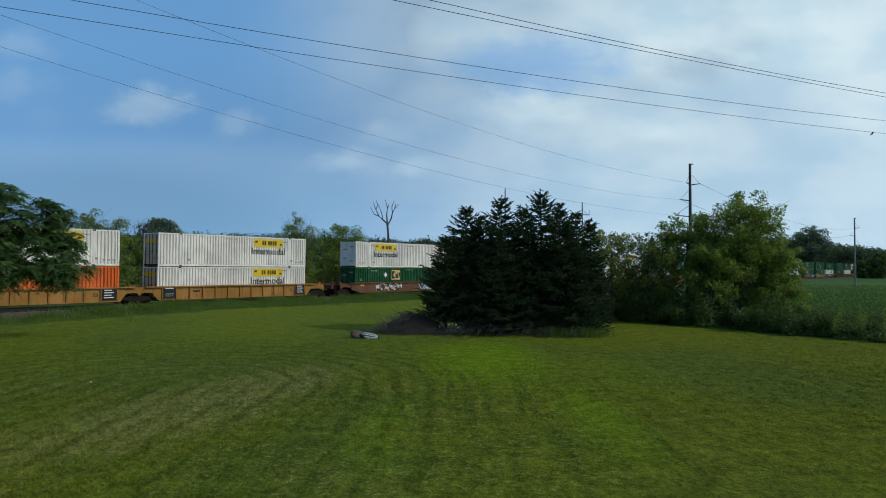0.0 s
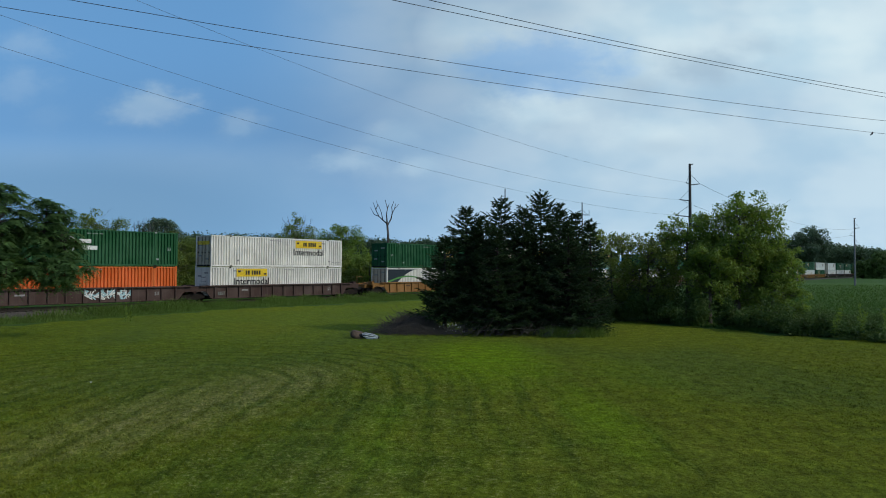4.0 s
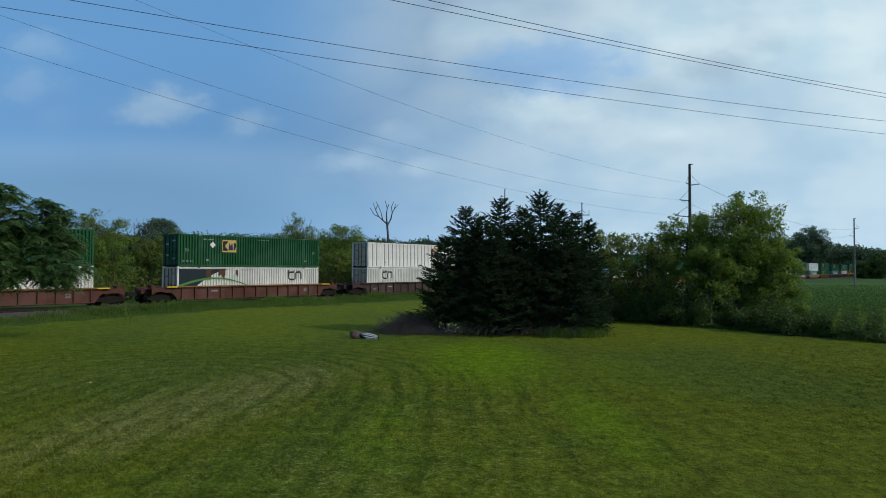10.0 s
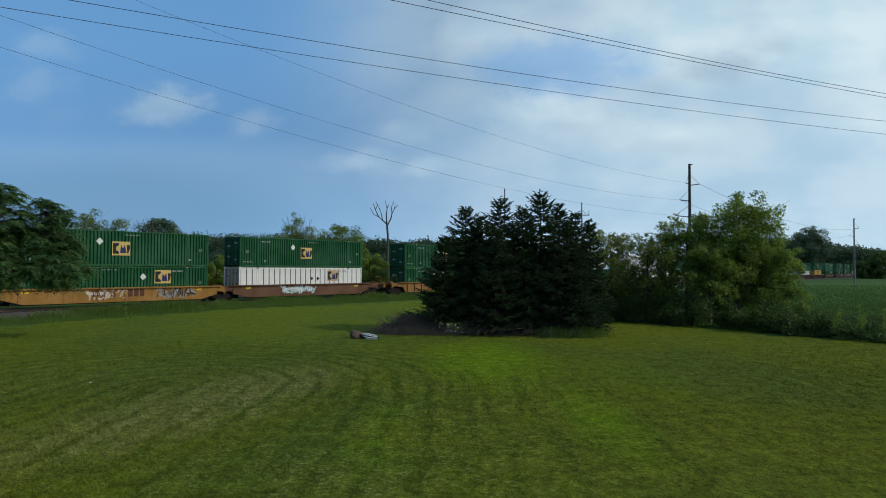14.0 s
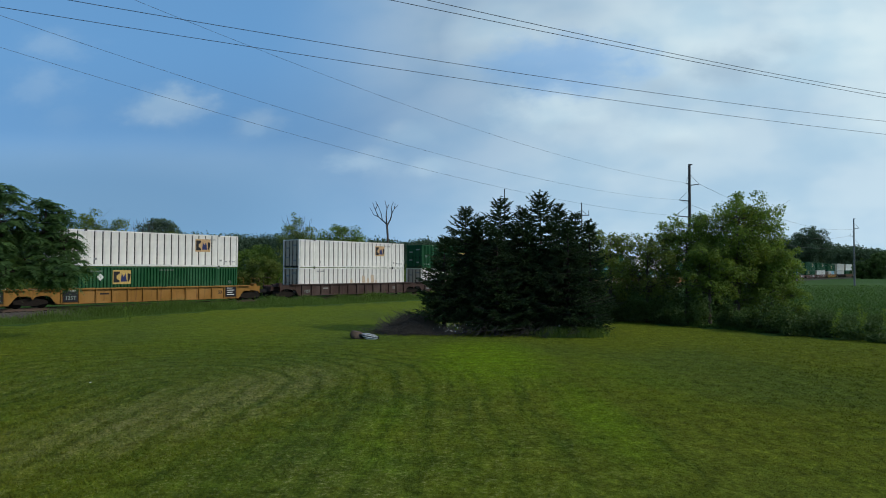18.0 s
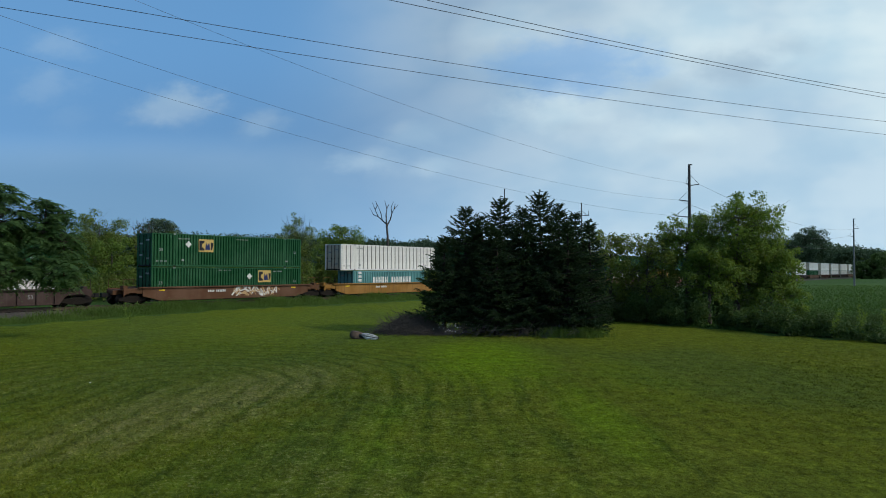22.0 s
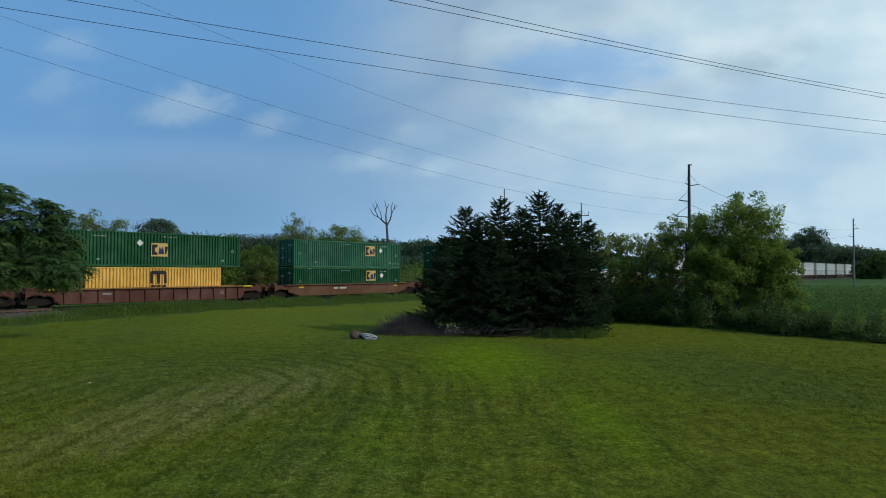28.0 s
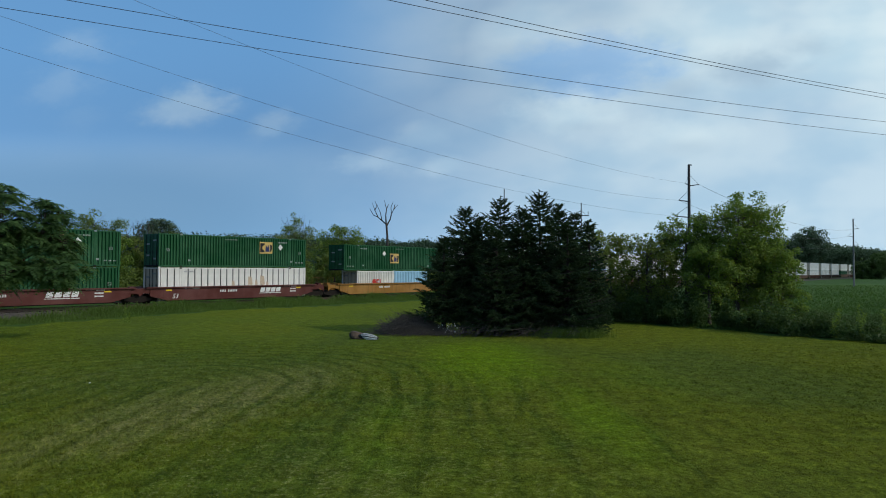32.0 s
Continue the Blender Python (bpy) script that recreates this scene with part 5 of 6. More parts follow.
def scrub(name, label, spots, leaf, size, seed, stems=True, aspect=0.55):
    """Low uneven growth: many small heaps of leaves."""
    rng = np.random.default_rng(seed)
    out = []
    for x, y, rad, h, n in spots:
        k = max(3, int(rad * 4))
        cs = np.stack([x + rng.normal(size=k) * rad * 0.55, y + rng.normal(size=k) * rad * 0.45, rng.uniform(0.15, 0.85, k) * h], 1)
        i = rng.integers(0, k, n)
        p = cs[i] + rng.normal(size=(n, 3)) * (rad * 0.24, rad * 0.24, h * 0.16)
        out.append(p[p[:, 2] > 0.03])
    p = np.concatenate(out)
    me = quads_mesh(name, leaves(rng, p, size, aspect, 0.2), leaf)
    return tagged(new(name, me), label, "shrubs", "", "stuff")


# undergrowth between lawn and field, on a line that runs nearer to the right
r = random.Random(8)
edge = [(11.2 + 11.5 * f + r.uniform(-0.3, 0.5), 49.0 - 14.5 * f + r.uniform(0.2, 1.6), r.uniform(0.8, 1.3), r.uniform(1.3, 2.6) - 1.1 * f, 1500) for f in [k / 26 for k in range(27)]]
scrub("edge_undergrowth", "dark tangled undergrowth along the edge of the lawn", edge, M_LEAF_DARK, 0.07, 21)
back = [(11.0 + 0.5 * k + r.uniform(-0.4, 0.4), 50.5 + r.uniform(-0.5, 2.0) - 0.15 * k, r.uniform(1.0, 1.5), r.uniform(2.2, 3.4), 900) for k in range(22)]
scrub("hedge_thicket", "dark green thicket behind the hedge row trees", back, M_LEAF_DARK, 0.085, 23)
edge = [(22.5 + 9 * f + r.uniform(-0.5, 0.8), 37.5 - 2 * f + 12 * r.random(), r.uniform(0.9, 1.4), r.uniform(0.5, 1.15), 800) for f in [k / 24 for k in range(25)]]
scrub("ditch_shrubs", "mixed green shrubs in the ditch beside the field", edge, M_LEAF_DARK, 0.05, 22)

# trees hanging in beside the track at the near end
sumac_tree("dark green feathery-leaved tree by the lawn", (-26.6, 36.5, 0), [((2.8, 0, 5.9), (1.5, 1.5, 2.3), 120), ((3.3, -0.4, 3.5), (2.0, 1.3, 0.95), 62)], 31, 0.16)
sumac_tree("feathery green tree leaning over the grass", (-26.4, 37.5, 0), [((4.7, 0, 5.7), (0.9, 1.0, 1.6), 56), ((5.6, 0.1, 5.1), (0.7, 0.9, 1.7), 40)], 32, 0.10, 0.7)
sumac_tree("low feathery green tree over the trackside grass", (-27.2, 37.0, 0), [((6.5, 0, 3.5), (1.5, 1.1, 0.8), 52)], 33, 0.08, 0.7)

# behind the track
crown_tree("broadleaf_tree", "olive green tree behind the railway", (-44.0, 88, 0), 10.6, 3.6, M_LEAF_OLIVE, 17000, 0.105, 41, 0.2, 0.2, 0.7, clumps=24)
crown_tree("broadleaf_tree", "round dark green tree far behind the railway", (-61.5, 150, 0), 15.2, 5.2, M_LEAF_HAZED, 17000, 0.17, 42, 0.3, 0.25, 0.7, clumps=24)
crown_tree("broadleaf_tree", "thin leafy tree with bare upper twigs", (-19.2, 90, 0), 10.6, 2.7, M_LEAF_OLIVE, 7000, 0.10, 43, 0.16, 0.25, 1.0, clumps=24)
crown_tree("broadleaf_tree", "leafy tree behind the railway", (-15.6, 103, 0), 10.6, 3.7, M_LEAF, 12000, 0.115, 44, 0.18, 0.3, 0.6, clumps=24)
crown_tree("broadleaf_tree", "olive green bushy tree behind the railway", (-33.0, 84, 0), 7.4, 4.0, M_LEAF_OLIVE, 14000, 0.12, 45, 0.14, 0.1, 0.6, clumps=22)
crown_tree("broadleaf_tree", "green bushy tree behind the railway", (-25.0, 92, 0), 6.6, 3.6, M_LEAF, 12000, 0.12, 46, 0.14, 0.1, 0.6, clumps=22)
crown_tree("broadleaf_tree", "green bushy tree behind the railway", (-12.0, 96, 0), 6.0, 3.4, M_LEAF, 10000, 0.12, 47, 0.14, 0.1, 0.6, clumps=22)

for x, y, h, rad, leaf, seed in ((-42.5, 80, 8.6, 3.0, M_LEAF_OLIVE, 81), (-38.0, 79, 7.6, 3.0, M_LEAF, 82), (-34.6, 81, 8.0, 2.6, M_LEAF_OLIVE, 83), (-30.0, 78, 5.6, 2.6, M_LEAF_OLIVE, 84), (-26.6, 81, 5.2, 2.4, M_LEAF, 85),
                                 (-22.4, 84, 5.0, 2.4, M_LEAF_OLIVE, 86), (-13.6, 87, 5.8, 2.5, M_LEAF_OLIVE, 87), (-9.6, 90, 5.4, 2.5, M_LEAF, 88), (-46.5, 83, 8.0, 3.0, M_LEAF, 89)):
    crown_tree("broadleaf_tree", "bushy olive green tree close behind the railway", (x, y, 0), h, rad, leaf, 9000, 0.11, seed, 0.12, 0.06, 0.6, clumps=22, twigs=6, puff=0.26)


def dead_tree(base, height, spread, seed, label, limbs=5, thick=0.20):
    r = random.Random(seed)
    root = thing("dead_tree", label, "tree", "", Matrix.Translation(base))
    bm = bmesh.new()
    tube(bm, [(0, 0, -0.1), (0.1, 0, height * 0.35), (0.05, 0, height * 0.6)], [thick * 1.2, thick, thick * 0.7], 8)
    part("trunk", bm, M_SNAG, root)
    for i in range(limbs):
        bm = bmesh.new()
        a = (i / (limbs - 1) - 0.5) * 2
        p = Vector((0.08, 0, height * r.uniform(0.48, 0.58)))
        q = p + Vector((a * spread * 0.45, r.uniform(-0.5, 0.5), height * 0.12))
        m = q + Vector((a * spread * 0.28 + r.uniform(-0.2, 0.2), r.uniform(-0.4, 0.4), height * 0.13))
        t = Vector((a * spread + r.uniform(-0.2, 0.3), r.uniform(-0.8, 0.8), height * (r.uniform(0.94, 1.0) - 0.06 * abs(a))))
        tube(bm, [p, q, m, t], [thick * 0.62, thick * 0.45, thick * 0.3, thick * 0.10], 6)
        for k in range(3):
            b = (q if k == 0 else m).lerp(t, r.uniform(0.1, 0.5))
            side = -1 if k % 2 else 1
            e = b + Vector((side * r.uniform(0.25, 0.6), r.uniform(-0.4, 0.4), r.uniform(0.7, 1.3))) * spread * 0.5
            tube(bm, [b, b.lerp(e, 0.45) + Vector((side * 0.14, 0, -0.05)), e], [thick * 0.24, thick * 0.16, thick * 0.07], 5)
        part("limb", bm, M_SNAG, root, "bare dark limb")
    return root


snag = thing("dead_tree", "tall bare dead tree behind the railway", "tree", "", pose(-8.1, 100, 0))
bm = bmesh.new()
tube(bm, [(0.25, 0, -0.1), (0.1, 0, 5.0), (0.12, 0, 8.4), (-0.05, 0, 10.3)], [0.26, 0.2, 0.17, 0.15], 8)
part("trunk", bm, M_SNAG, snag)
for limb in ([(0, 10.1), (-0.75, 10.75), (-1.25, 11.2), (-1.7, 12.2), (-2.15, 13.3)], [(-0.7, 10.75), (-0.92, 11.8), (-1.4, 13.0)], [(-0.05, 10.2), (-0.12, 11.5), (-0.02, 12.4), (-0.32, 13.6)],
             [(0.05, 10.0), (0.5, 10.85), (0.72, 11.7), (1.05, 12.3), (1.6, 13.0)], [(0.72, 11.7), (0.6, 12.6), (0.95, 13.4)], [(-1.25, 11.2), (-1.95, 11.5), (-2.5, 12.5)], [(-1.7, 12.2), (-1.4, 12.8), (-1.65, 13.5)],
             [(1.05, 12.3), (1.2, 13.1)], [(-0.02, 12.4), (0.25, 13.1)]):
    bm = bmesh.new()
    w0 = 0.12 if limb[0][1] < 10.5 else 0.075
    tube(bm, [(x, 0.3 * math.sin(x * 5), z) for x, z in limb], [w0 - (w0 - 0.03) * k / (len(limb) - 1) for k in range(len(limb))], 6)
    part("limb", bm, M_SNAG, snag, "bare dark limb")
dead_tree((-52.0, 118, 0), 12.6, 2.6, 4, "bare leafless tree among green trees", 6, 0.16)
dead_tree((-19.6, 92, 0), 11.3, 1.8, 6, "thin bare twigs above a bush", 7, 0.10)

# scrub land behind the track and the woods beyond it
rng = random.Random(17)
spots = []
for k in range(150):
    s, off = rng.uniform(-30, 60), rng.uniform(9, 45)
    p = track_point(s, off)
    spots.append((p.x, p.y, rng.uniform(1.6, 3.2), rng.uniform(1.5, 4.2), 360))
scrub("scrub_land", "rough olive green scrub behind the railway", spots, M_LEAF_OLIVE, 0.16, 51)
spots = []
for k in range(110):
    s, off = rng.uniform(-40, 90), rng.uniform(30, 80)
    p = track_point(s, off)
    spots.append((p.x, p.y, rng.uniform(2.0, 3.6), rng.uniform(3, 6), 420))
scrub("scrub_thicket", "dark green thicket behind the railway", spots, M_LEAF, 0.18, 52)


def woods(name, label, line, depth, heights, n, size, seed, leaf=M_LEAF_HAZED):
    """A far wood: rows of leafy heaps between two points of the plan."""
    rng = np.random.default_rng(seed)
    (x0, y0), (x1, y1) = line
    f = rng.uniform(0, 1, n)
    k = (rng.uniform(0, 1, n) * depth)
    cx, cy = x0 + (x1 - x0) * f, y0 + (y1 - y0) * f + k
    height = np.interp(f, [i / (len(heights) - 1) for i in range(len(heights))], heights)
    h = height * (0.90 + 0.10 * np.sin(f * 37 + np.sin(f * 91) * 2) ** 2 + rng.uniform(-0.05, 0.06, n))
    per = 60
    c = np.repeat(np.stack([cx, cy, h], 1), per, 0)
    height = np.repeat(height, per)
    d = unit(rng.normal(size=(len(c), 3))) * rng.uniform(0.3, 1, (len(c), 1))
    p = c * (1, 1, 1) + d * height[:, None] * (0.24, 0.24, 0.17)
    p[:, 2] = np.where(rng.uniform(0, 1, len(p)) < 0.5, p[:, 2] - height * 0.25, p[:, 2] - height * 0.25 - rng.uniform(0, 0.85, len(p)) * height)
    p = p[p[:, 2] > 0.3]
    # the dense middle of the wood, a rough wall of foliage
    cols, rows = 150, 5
    cf = np.linspace(0, 1, cols + 1)
    ch = np.interp(cf, [i / (len(heights) - 1) for i in range(len(heights))], heights) * (0.80 + rng.uniform(-0.05, 0.05, cols + 1))
    wall = np.zeros((cols + 1, rows + 1, 3))
    for k in range(rows + 1):
        wall[:, k] = np.stack([x0 + (x1 - x0) * cf, y0 + (y1 - y0) * cf + depth * 0.6 + rng.uniform(-0.05, 0.05, cols + 1) * ch, ch * k / rows], 1)
    core = np.stack([wall[:-1, :-1], wall[1:, :-1], wall[1:, 1:], wall[:-1, 1:]], 2).reshape(-1, 4, 3)
    return tagged(new(name, quads_mesh(name, np.concatenate([leaves(rng, p, size, 0.7), core]), leaf)), label, "woods", "", "stuff")


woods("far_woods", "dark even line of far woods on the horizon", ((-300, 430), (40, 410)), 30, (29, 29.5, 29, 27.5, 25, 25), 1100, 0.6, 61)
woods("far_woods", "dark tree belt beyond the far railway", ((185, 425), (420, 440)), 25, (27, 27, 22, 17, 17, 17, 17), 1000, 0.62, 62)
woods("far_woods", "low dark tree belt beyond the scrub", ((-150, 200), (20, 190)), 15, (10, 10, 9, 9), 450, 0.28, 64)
crown_tree("broadleaf_tree", "tall dark tree above the far tree belt", (227.0, 424, 0), 30.0, 10.0, M_LEAF_HAZED, 16000, 0.42, 63, 0.6, 0.3, 0.7, clumps=30)
crown_tree("broadleaf_tree", "low dark tree at the field's far corner", (192.0, 300, 0), 12.5, 5.5, M_LEAF_DARK, 12000, 0.30, 65, 0.3, 0.03, 0.4, clumps=34, puff=0.26)
crown_tree("broadleaf_tree", "low dark tree near the far railway", (186.0, 304, 0), 8.0, 4.5, M_LEAF_DARK, 9000, 0.28, 66, 0.25, 0.03, 0.4, clumps=30, puff=0.26)

# ---- grasses ----
g = np.random.default_rng(71)


tufts, per = 46000, 5
y = 9.3 + 34 * (1 - np.sqrt(1 - g.uniform(0, 1, tufts) ** 1.15))
p = np.repeat(np.stack([g.uniform(-0.70, 0.70, tufts) * y, y, np.full(tufts, -0.01)], 1), per, 0)
p[:, :2] += g.normal(size=(len(p), 2)) * 0.035
tall = np.repeat(0.030 + 0.035 * g.uniform(0, 1, tufts) ** 2, per)
tagged(new("lawn_grass", quads_mesh("lawn_grass", blades(g, p, tall, 0.008, 0.9), M_BLADE)), "short mown grass blades of the lawn", "grass", "", "stuff")

n = 85000
s, off = g.uniform(-32, 75, n), -1.75 - 3.6 * np.sqrt(g.uniform(0, 1, n)) * g.uniform(0, 1, n) ** 0.35
keep = (s > -6.5 + g.normal(size=n) * 0.8) | (off < -3.2 + g.normal(size=n) * 0.15)
s, off, n = s[keep], off[keep], int(keep.sum())
wave = 0.70 + 0.30 * np.sin(s * 0.9) * np.sin(s * 0.37 + 1) + 0.25 * np.sin(s * 3.1 + off * 2.0) * np.sin(s * 1.7)
p = np.array(TRACK0) + np.outer(s, np.array(DIR)) + np.outer(off, np.array(FAR))
p[:, 2] = np.maximum(-0.02 - 0.3 * np.clip((-19.0 - p[:, 0]) / 8.0, 0, 1), np.interp(off, [-4.4, -2.0], [-0.65, 0.28]) - 0.03)
tagged(new("trackside_grass", quads_mesh("trackside_grass", blades(g, p, np.interp(off, [-5.2, -3.6, -2.8, -1.8], [0.14, 0.52, 0.84, 0.62]) * wave, 0.025, 0.5), M_TALLGRASS)), "tall unmown grass along the track", "grass", "", "stuff")

n = 36000
y = 40 + 130 * g.uniform(0, 1, n) ** 2.6
x = y * g.uniform(0.36, 0.72, n)
p = np.stack([x, y, np.zeros(n)], 1)
dist = (p[:, 0] + 25.15) * -math.sin(TH) + (p[:, 1] - 58.58) * math.cos(TH)
p = p[(dist < -6) & (p[:, 1] > 49.5 - (p[:, 0] - 12) * 1.5)]
tagged(new("field_crop", quads_mesh("field_crop", blades(g, p, 0.20, 0.07, 0.8), M_CROP)), "level green field of tall grass", "field", "", "stuff")


def weed(x, y, z, height, seed, lean=0.05):
    """A tall weed: a thin stalk with narrow leaves."""
    r = random.Random(seed)
    rng = np.random.default_rng(seed)
    root = thing("weed_plant", "tall thin green weed standing in the rough grass", "weed", "", pose(x, y, z))
    bm = bmesh.new()
    tube(bm, [(0, 0, -0.05), (lean * 0.4, 0, height * 0.5), (lean, 0.02, height)], [0.012, 0.01, 0.005], 5)
    part("stalk", bm, M_TALLGRASS, root)
    f = rng.uniform(0.15, 1.0, 90)
    pts = np.stack([lean * f + rng.normal(size=90) * 0.09 * (1.2 - f), rng.normal(size=90) * 0.09, height * f], 1)
    part("foliage", quads_mesh("foliage", leaves(rng, pts, 0.075, 0.35, 0.2), M_LEAF), M_LEAF, root)


weed(-20.9, 45.4, -0.1, 1.15, 1)
weed(-20.7, 45.6, -0.1, 0.8, 2)
for k in range(7):
    weed(20.8 + 0.45 * k, 36.6 + 0.5 * (k % 3), 0.0, 1.1 + 0.25 * (k % 4), 10 + k)

bm = bmesh.new()
bmesh.ops.create_icosphere(bm, subdivisions=2, radius=0.032)
for v in bm.verts:
    v.co.z *= 0.5
    v.co *= 1 + 0.3 * noise.noise(v.co * 20)
scrap = mesh_thing("paper_scrap", bm, M_WHITE_SIGN, "small crumpled white scrap on the lawn", "litter")
scrap.matrix_basis = pose(-11.0, 21.6, 0.03)

# ---- poles and wires ----


def catenary(bm, a, z_of, b, radius, n=28):
    pts = []
    for k in range(n + 1):
        f = k / n
        pts.append((a[0] + (b[0] - a[0]) * f, a[1] + (b[1] - a[1]) * f, z_of(f)))
    tube(bm, pts, [radius] * (n + 1), 5)


def wire(name, a, b, z_of, radius, label):
    bm = bmesh.new()
    catenary(bm, a, z_of, b, radius)
    return mesh_thing(name, bm, M_WIRE, label, "wire")


def utility_pole(base, height, arms, label, wood=M_POLE):
    """A wooden pole with brace-held line posts: arms are (side, height)."""
    root = thing("utility_pole", label, "utility pole", "", Matrix.Translation(base))
    bm = bmesh.new()
    tube(bm, [(0, 0, -0.3), (0, 0, height * 0.5), (0, 0, height)], [0.22, 0.18, 0.14], 10)
    part("shaft", bm, wood, root, "grey wooden shaft")
    for side, z in arms:
        bm = bmesh.new()
        tube(bm, [(0, 0, z), (side, 0, z + 0.15)], [0.07, 0.05], 6)
        part("insulator_arm", bm, wood, root, "", (0, 0, 0))
        bm = bmesh.new()
        tube(bm, [(0, 0, z + 1.35), (side, 0, z + 0.15)], [0.02, 0.02], 5)
        part("brace", bm, M_WIRE, root, "thin steel brace")
    bm = bmesh.new()
    box(bm, -0.05, 0.35, -0.05, 0.05, height - 0.12, height)
    part("bracket", bm, M_WIRE, root)
    return root


utility_pole((28.84, 80, 0), 16.0, ((1.15, 13.5), (-0.41, 13.6), (-1.2, 11.65), (-1.75, 9.8)), "tall grey wooden utility pole behind the trees")
utility_pole((96.0, 160, 0), 15.8, ((1.2, 13.4), (-1.2, 11.6), (1.2, 9.6)), "far wooden utility pole by the railway", M_POLE_HAZED)
# power line along the railway: three thin spans towards the viewer and three away
for a, c0, c1, c2 in (((28.43, 80), 13.81, -5.27, 12.54), ((27.63, 80), 11.80, -6.07, 12.75), ((27.09, 80), 9.97, -3.62, 10.76)):
    e = (a[0] - 67.2 * 0.9, a[1] - 80 * 0.9)
    wire("power_line", a, e, lambda f, c0=c0, c1=c1, c2=c2: c0 + c1 * f * 0.9 + c2 * (f * 0.9) ** 2, 0.0075, "thin dark power line span in the sky")
for (x0, z0), (x1, z1) in (((29.95, 13.69), (97.2, 13.5)), ((27.63, 11.8), (94.8, 11.7)), ((28.9, 9.9), (97.2, 9.7))):
    wire("power_line", (x0, 80), (x1, 160), lambda f, z0=z0, z1=z1: z0 + (z1 - z0) * f - 8.5 * f * (1 - f), 0.016, "thin dark power line span beyond the pole")
# the nearer line overhead, two pairs
for (x0, y0), (x1, y1), sag in (((-13.61, 20.83), (25.84, 39.89), 0.93), ((-11.14, 20.28), (23.59, 36.4), 1.057), ((-1.52, 20.18), (20.36, 31.39), 0.27), ((-0.43, 20.17), (19.9, 30.68), 0.50)):
    k0, k1 = -0.25, 1.25
    a, b = (x0 + (x1 - x0) * k0, y0 + (y1 - y0) * k0), (x0 + (x1 - x0) * k1, y0 + (y1 - y0) * k1)
    wire("overhead_cable", a, b, lambda f, sag=sag: 11.59 - sag * (k0 + (k1 - k0) * f) * (1 - (k0 + (k1 - k0) * f)), 0.0105, "dark overhead cable running across the sky")
# two thin masts that show over the spruces
for x, y, h, cross in ((12.3, 136, 19.6, False), (27.8, 137, 17.0, True)):
    root = thing("far_mast", "thin grey far-off mast beyond the spruces", "mast", "", Matrix.Translation((x, y, 0)))
    bm = bmesh.new()
    tube(bm, [(0, 0, -0.2), (0, 0, h)], [0.14, 0.10], 6)
    part("shaft", bm, M_POLE, root)
    if cross:
        bm = bmesh.new()
        box(bm, 0.0, 1.5, -0.06, 0.06, h - 2.6, h - 2.45)
        tube(bm, [(1.4, 0, h - 2.5), (1.4, 0, h - 1.6)], [0.05, 0.05], 5)
        tube(bm, [(0, 0, h - 1.5), (0.9, 0, h - 2.3)], [0.04, 0.04], 5)
        part("cross_arm", bm, M_POLE, root)

# the bird on the lower cable
bird = thing("bird", "small dark bird perched on the cable", "bird", "", pose(24.6, 39.2, 11.7))
bird.scale = (0.62, 0.62, 0.62)
bm = bmesh.new()
tube(bm, [(-0.13, 0, 0.03), (-0.06, 0, 0.08), (0.03, 0, 0.14), (0.10, 0, 0.22), (0.14, 0, 0.26)], [0.012, 0.055, 0.07, 0.05, 0.02], 8)
part("body", bm, M_BLACK, bird)
bm = bmesh.new()
bmesh.ops.create_icosphere(bm, subdivisions=2, radius=0.05, matrix=Matrix.Translation((0.14, 0, 0.27)))
tube(bm, [(0.18, 0, 0.27), (0.235, 0, 0.26)], [0.014, 0.003], 5)
part("head", bm, M_BLACK, bird)
bm = bmesh.new()
prism(bm, [(-0.1, 0.05), (-0.1, 0.02), (-0.27, -0.06), (-0.29, -0.03)], -0.03, 0.03)
part("tail", bm, M_BLACK, bird)
for y in (-0.065, 0.065):
    bm = bmesh.new()
    prism(bm, [(0.08, 0.2), (0.02, 0.1), (-0.17, -0.01), (-0.08, 0.1)], -0.012, 0.012)
    part("wing", bm, M_BLACK, bird, "", (0, y, 0))
    bm = bmesh.new()
    tube(bm, [(0, 0, 0.09), (0.01, 0, 0.0)], [0.008, 0.006], 4)
    part("leg", bm, M_BLACK, bird, "", (0, y * 0.4, 0))

# ---- clouds ----
CLOUD_Z = 80.0


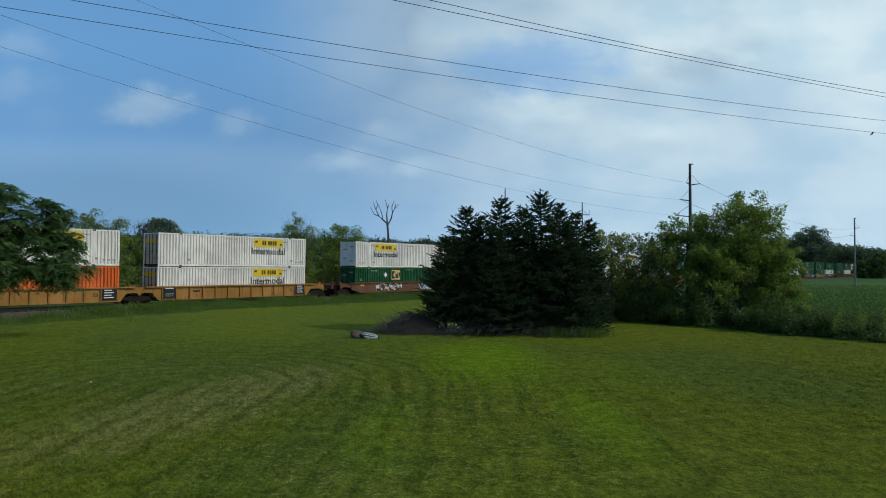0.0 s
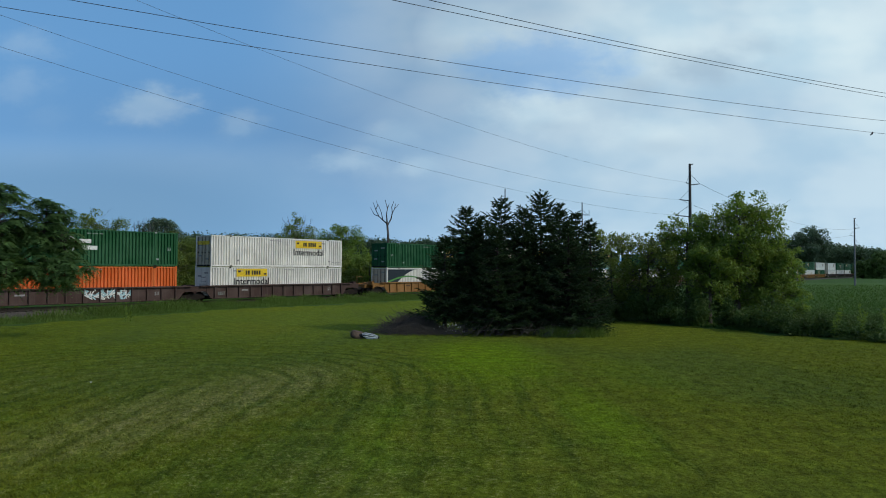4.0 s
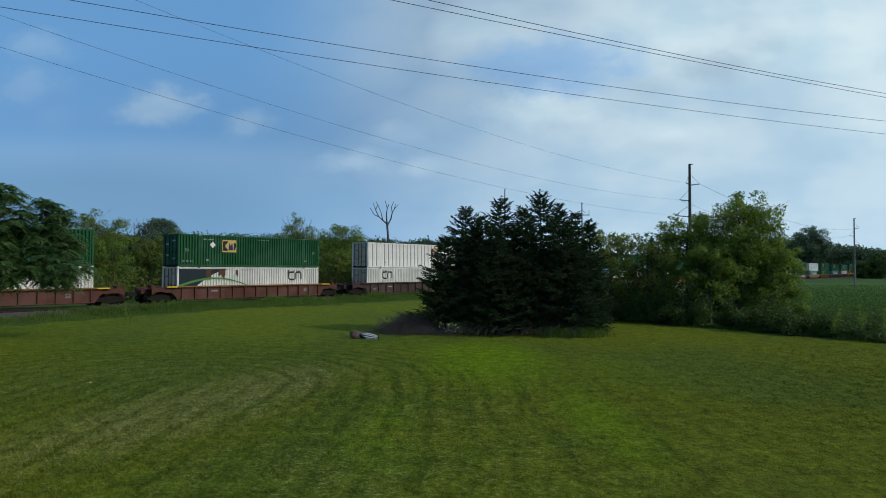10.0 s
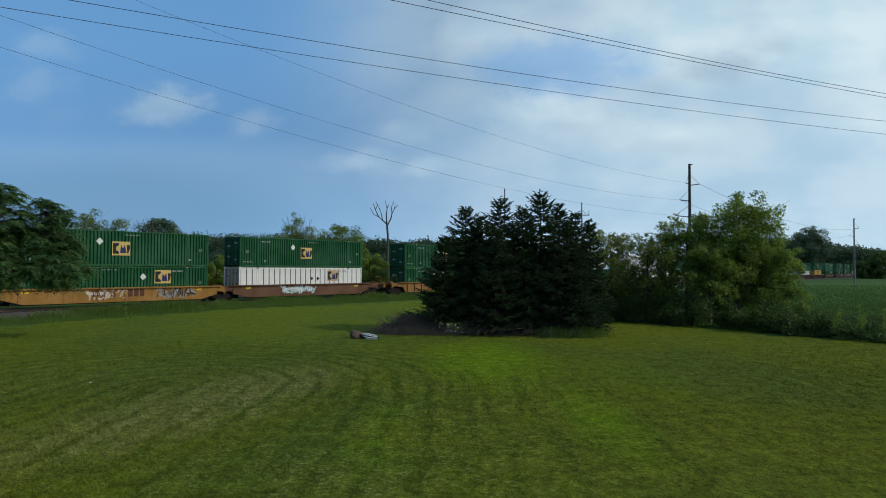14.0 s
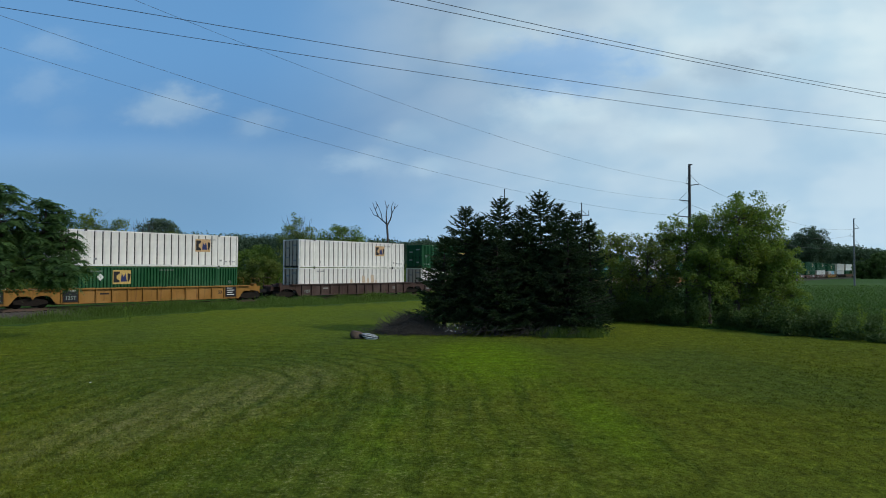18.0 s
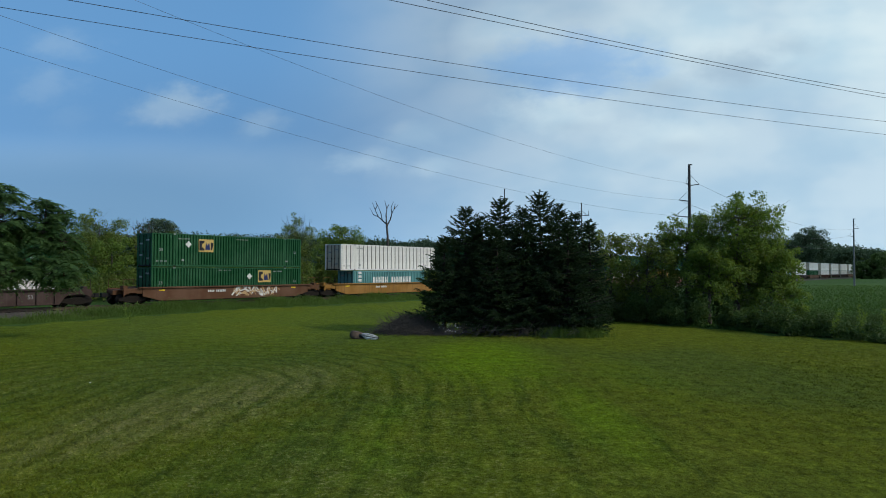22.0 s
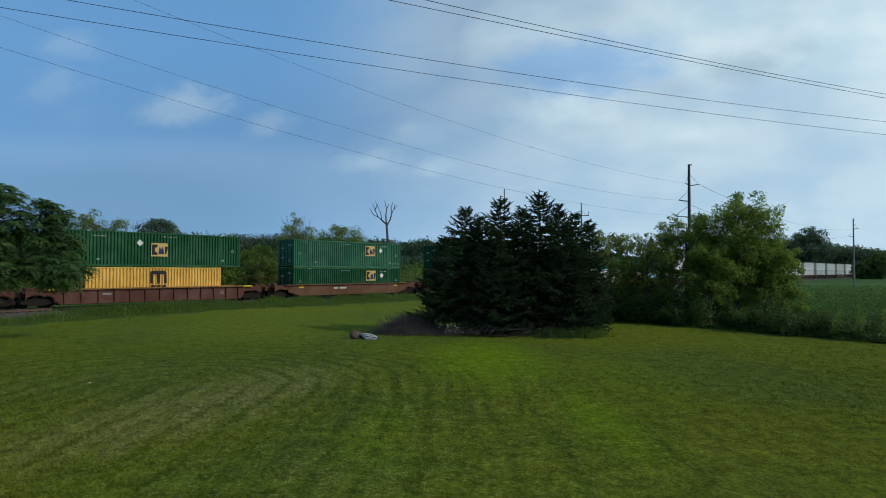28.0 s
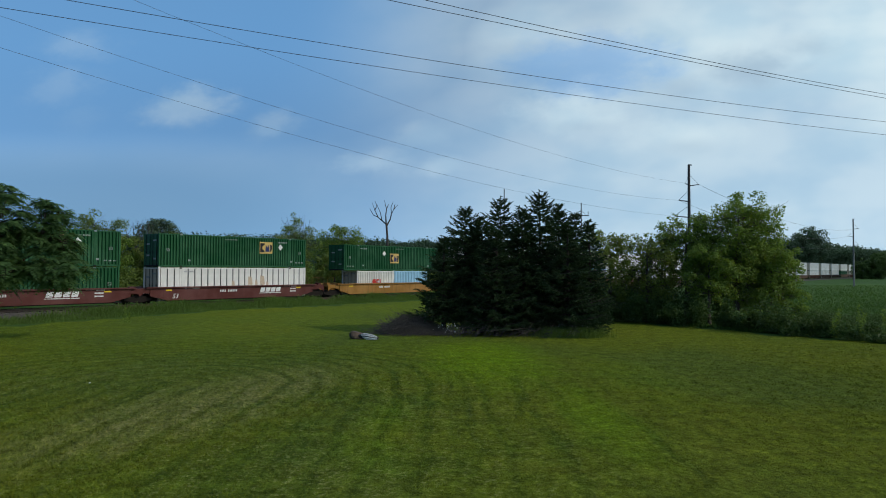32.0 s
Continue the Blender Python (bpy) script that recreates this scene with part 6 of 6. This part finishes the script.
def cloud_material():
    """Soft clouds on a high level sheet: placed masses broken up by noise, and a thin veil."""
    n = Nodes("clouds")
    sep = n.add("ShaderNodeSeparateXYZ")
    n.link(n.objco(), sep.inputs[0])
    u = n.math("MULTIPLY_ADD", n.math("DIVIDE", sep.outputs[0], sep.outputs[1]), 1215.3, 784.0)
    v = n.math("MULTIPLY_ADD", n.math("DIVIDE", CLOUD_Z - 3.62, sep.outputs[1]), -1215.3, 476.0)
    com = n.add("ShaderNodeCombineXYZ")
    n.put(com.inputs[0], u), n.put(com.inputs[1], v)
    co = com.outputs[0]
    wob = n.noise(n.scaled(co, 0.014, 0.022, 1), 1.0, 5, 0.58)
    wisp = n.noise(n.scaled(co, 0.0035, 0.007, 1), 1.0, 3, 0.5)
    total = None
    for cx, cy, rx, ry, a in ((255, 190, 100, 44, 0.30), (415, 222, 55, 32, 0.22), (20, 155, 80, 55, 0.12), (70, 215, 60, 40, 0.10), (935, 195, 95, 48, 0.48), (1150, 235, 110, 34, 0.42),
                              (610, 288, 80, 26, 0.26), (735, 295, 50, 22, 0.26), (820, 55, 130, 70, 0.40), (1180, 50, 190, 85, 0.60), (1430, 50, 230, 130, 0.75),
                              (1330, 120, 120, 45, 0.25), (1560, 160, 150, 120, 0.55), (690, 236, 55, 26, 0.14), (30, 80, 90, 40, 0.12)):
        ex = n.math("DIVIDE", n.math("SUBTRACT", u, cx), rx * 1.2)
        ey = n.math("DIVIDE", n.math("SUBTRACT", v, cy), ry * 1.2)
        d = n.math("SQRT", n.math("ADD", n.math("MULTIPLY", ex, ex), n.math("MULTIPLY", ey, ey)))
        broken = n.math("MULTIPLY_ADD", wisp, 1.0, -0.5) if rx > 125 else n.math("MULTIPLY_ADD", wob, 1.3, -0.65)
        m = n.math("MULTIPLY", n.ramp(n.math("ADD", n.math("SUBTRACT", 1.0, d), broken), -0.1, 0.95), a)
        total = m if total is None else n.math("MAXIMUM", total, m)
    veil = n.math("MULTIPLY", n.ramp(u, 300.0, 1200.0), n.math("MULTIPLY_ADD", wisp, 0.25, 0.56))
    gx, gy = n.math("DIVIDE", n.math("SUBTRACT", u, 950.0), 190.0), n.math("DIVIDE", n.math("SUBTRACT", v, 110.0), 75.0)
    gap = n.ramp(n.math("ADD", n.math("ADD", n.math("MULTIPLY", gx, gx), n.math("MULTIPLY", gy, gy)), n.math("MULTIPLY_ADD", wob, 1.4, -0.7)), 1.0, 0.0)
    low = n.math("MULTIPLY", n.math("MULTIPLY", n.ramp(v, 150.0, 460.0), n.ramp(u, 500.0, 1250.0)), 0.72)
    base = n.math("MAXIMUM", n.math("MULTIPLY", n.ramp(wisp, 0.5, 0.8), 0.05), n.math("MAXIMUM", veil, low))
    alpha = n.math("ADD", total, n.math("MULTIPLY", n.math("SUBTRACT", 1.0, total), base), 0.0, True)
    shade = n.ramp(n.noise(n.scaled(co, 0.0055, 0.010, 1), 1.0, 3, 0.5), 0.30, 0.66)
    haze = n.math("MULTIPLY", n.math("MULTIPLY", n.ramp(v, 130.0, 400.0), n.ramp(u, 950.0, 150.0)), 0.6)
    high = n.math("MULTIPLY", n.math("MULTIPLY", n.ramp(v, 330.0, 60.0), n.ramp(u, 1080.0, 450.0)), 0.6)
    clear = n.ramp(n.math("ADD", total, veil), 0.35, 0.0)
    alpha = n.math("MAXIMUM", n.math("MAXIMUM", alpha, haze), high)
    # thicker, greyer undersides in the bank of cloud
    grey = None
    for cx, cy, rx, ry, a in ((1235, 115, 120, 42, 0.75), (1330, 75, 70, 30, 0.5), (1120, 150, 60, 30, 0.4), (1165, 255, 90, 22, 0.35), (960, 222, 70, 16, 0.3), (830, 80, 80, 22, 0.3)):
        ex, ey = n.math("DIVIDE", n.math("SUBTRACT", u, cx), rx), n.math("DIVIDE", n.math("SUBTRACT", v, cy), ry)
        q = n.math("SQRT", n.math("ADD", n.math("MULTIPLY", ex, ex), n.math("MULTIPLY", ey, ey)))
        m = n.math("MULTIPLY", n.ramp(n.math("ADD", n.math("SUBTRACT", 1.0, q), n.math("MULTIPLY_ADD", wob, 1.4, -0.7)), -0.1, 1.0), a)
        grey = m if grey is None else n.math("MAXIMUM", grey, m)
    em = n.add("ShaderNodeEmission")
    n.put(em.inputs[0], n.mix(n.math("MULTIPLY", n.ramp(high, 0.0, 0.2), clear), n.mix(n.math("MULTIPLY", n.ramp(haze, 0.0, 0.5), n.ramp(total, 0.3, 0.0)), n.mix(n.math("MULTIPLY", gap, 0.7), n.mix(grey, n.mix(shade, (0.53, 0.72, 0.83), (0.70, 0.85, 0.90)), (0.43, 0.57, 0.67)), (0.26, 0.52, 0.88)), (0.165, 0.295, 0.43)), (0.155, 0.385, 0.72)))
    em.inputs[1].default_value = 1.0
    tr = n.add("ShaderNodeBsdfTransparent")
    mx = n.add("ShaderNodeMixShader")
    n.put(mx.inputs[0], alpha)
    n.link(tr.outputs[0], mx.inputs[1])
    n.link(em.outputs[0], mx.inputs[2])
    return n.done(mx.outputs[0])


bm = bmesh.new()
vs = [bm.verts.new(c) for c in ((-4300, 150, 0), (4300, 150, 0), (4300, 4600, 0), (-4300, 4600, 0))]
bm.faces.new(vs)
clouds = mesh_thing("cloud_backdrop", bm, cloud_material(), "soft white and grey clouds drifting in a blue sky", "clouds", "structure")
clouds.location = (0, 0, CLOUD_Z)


# ---- what moves ----
def motions():
    times = [0, 4, 8, 12, 16, 20, 24, 28, 32]
    for ob, s, off, z in MOVERS:
        rows = []
        for t in times:
            p = track_point(s - SPEED * t - 0.5 * SLOWING * t * t, off, z)
            rows.append((t, Matrix.Translation(p) @ Matrix.Rotation(TH, 4, "Z")))
        walk(ob, rows)
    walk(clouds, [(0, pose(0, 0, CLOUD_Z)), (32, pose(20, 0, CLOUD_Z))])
    perch = (24.6, 39.2)
    walk(bird, [(0, pose(*perch, 11.39, 0, 0, 30)), (9.0, pose(*perch, 11.39, 0, 0, 30)), (9.2, pose(25.6, 39.7, 11.75, 0, 0, 26)), (9.4, pose(27.4, 40.6, 11.95, 0, 0, 26)),
                (9.7, pose(30.0, 41.9, 11.71, 0, 0, 26)), (32, pose(30.0, 41.9, 11.71, 0, 0, 26))])


motions()
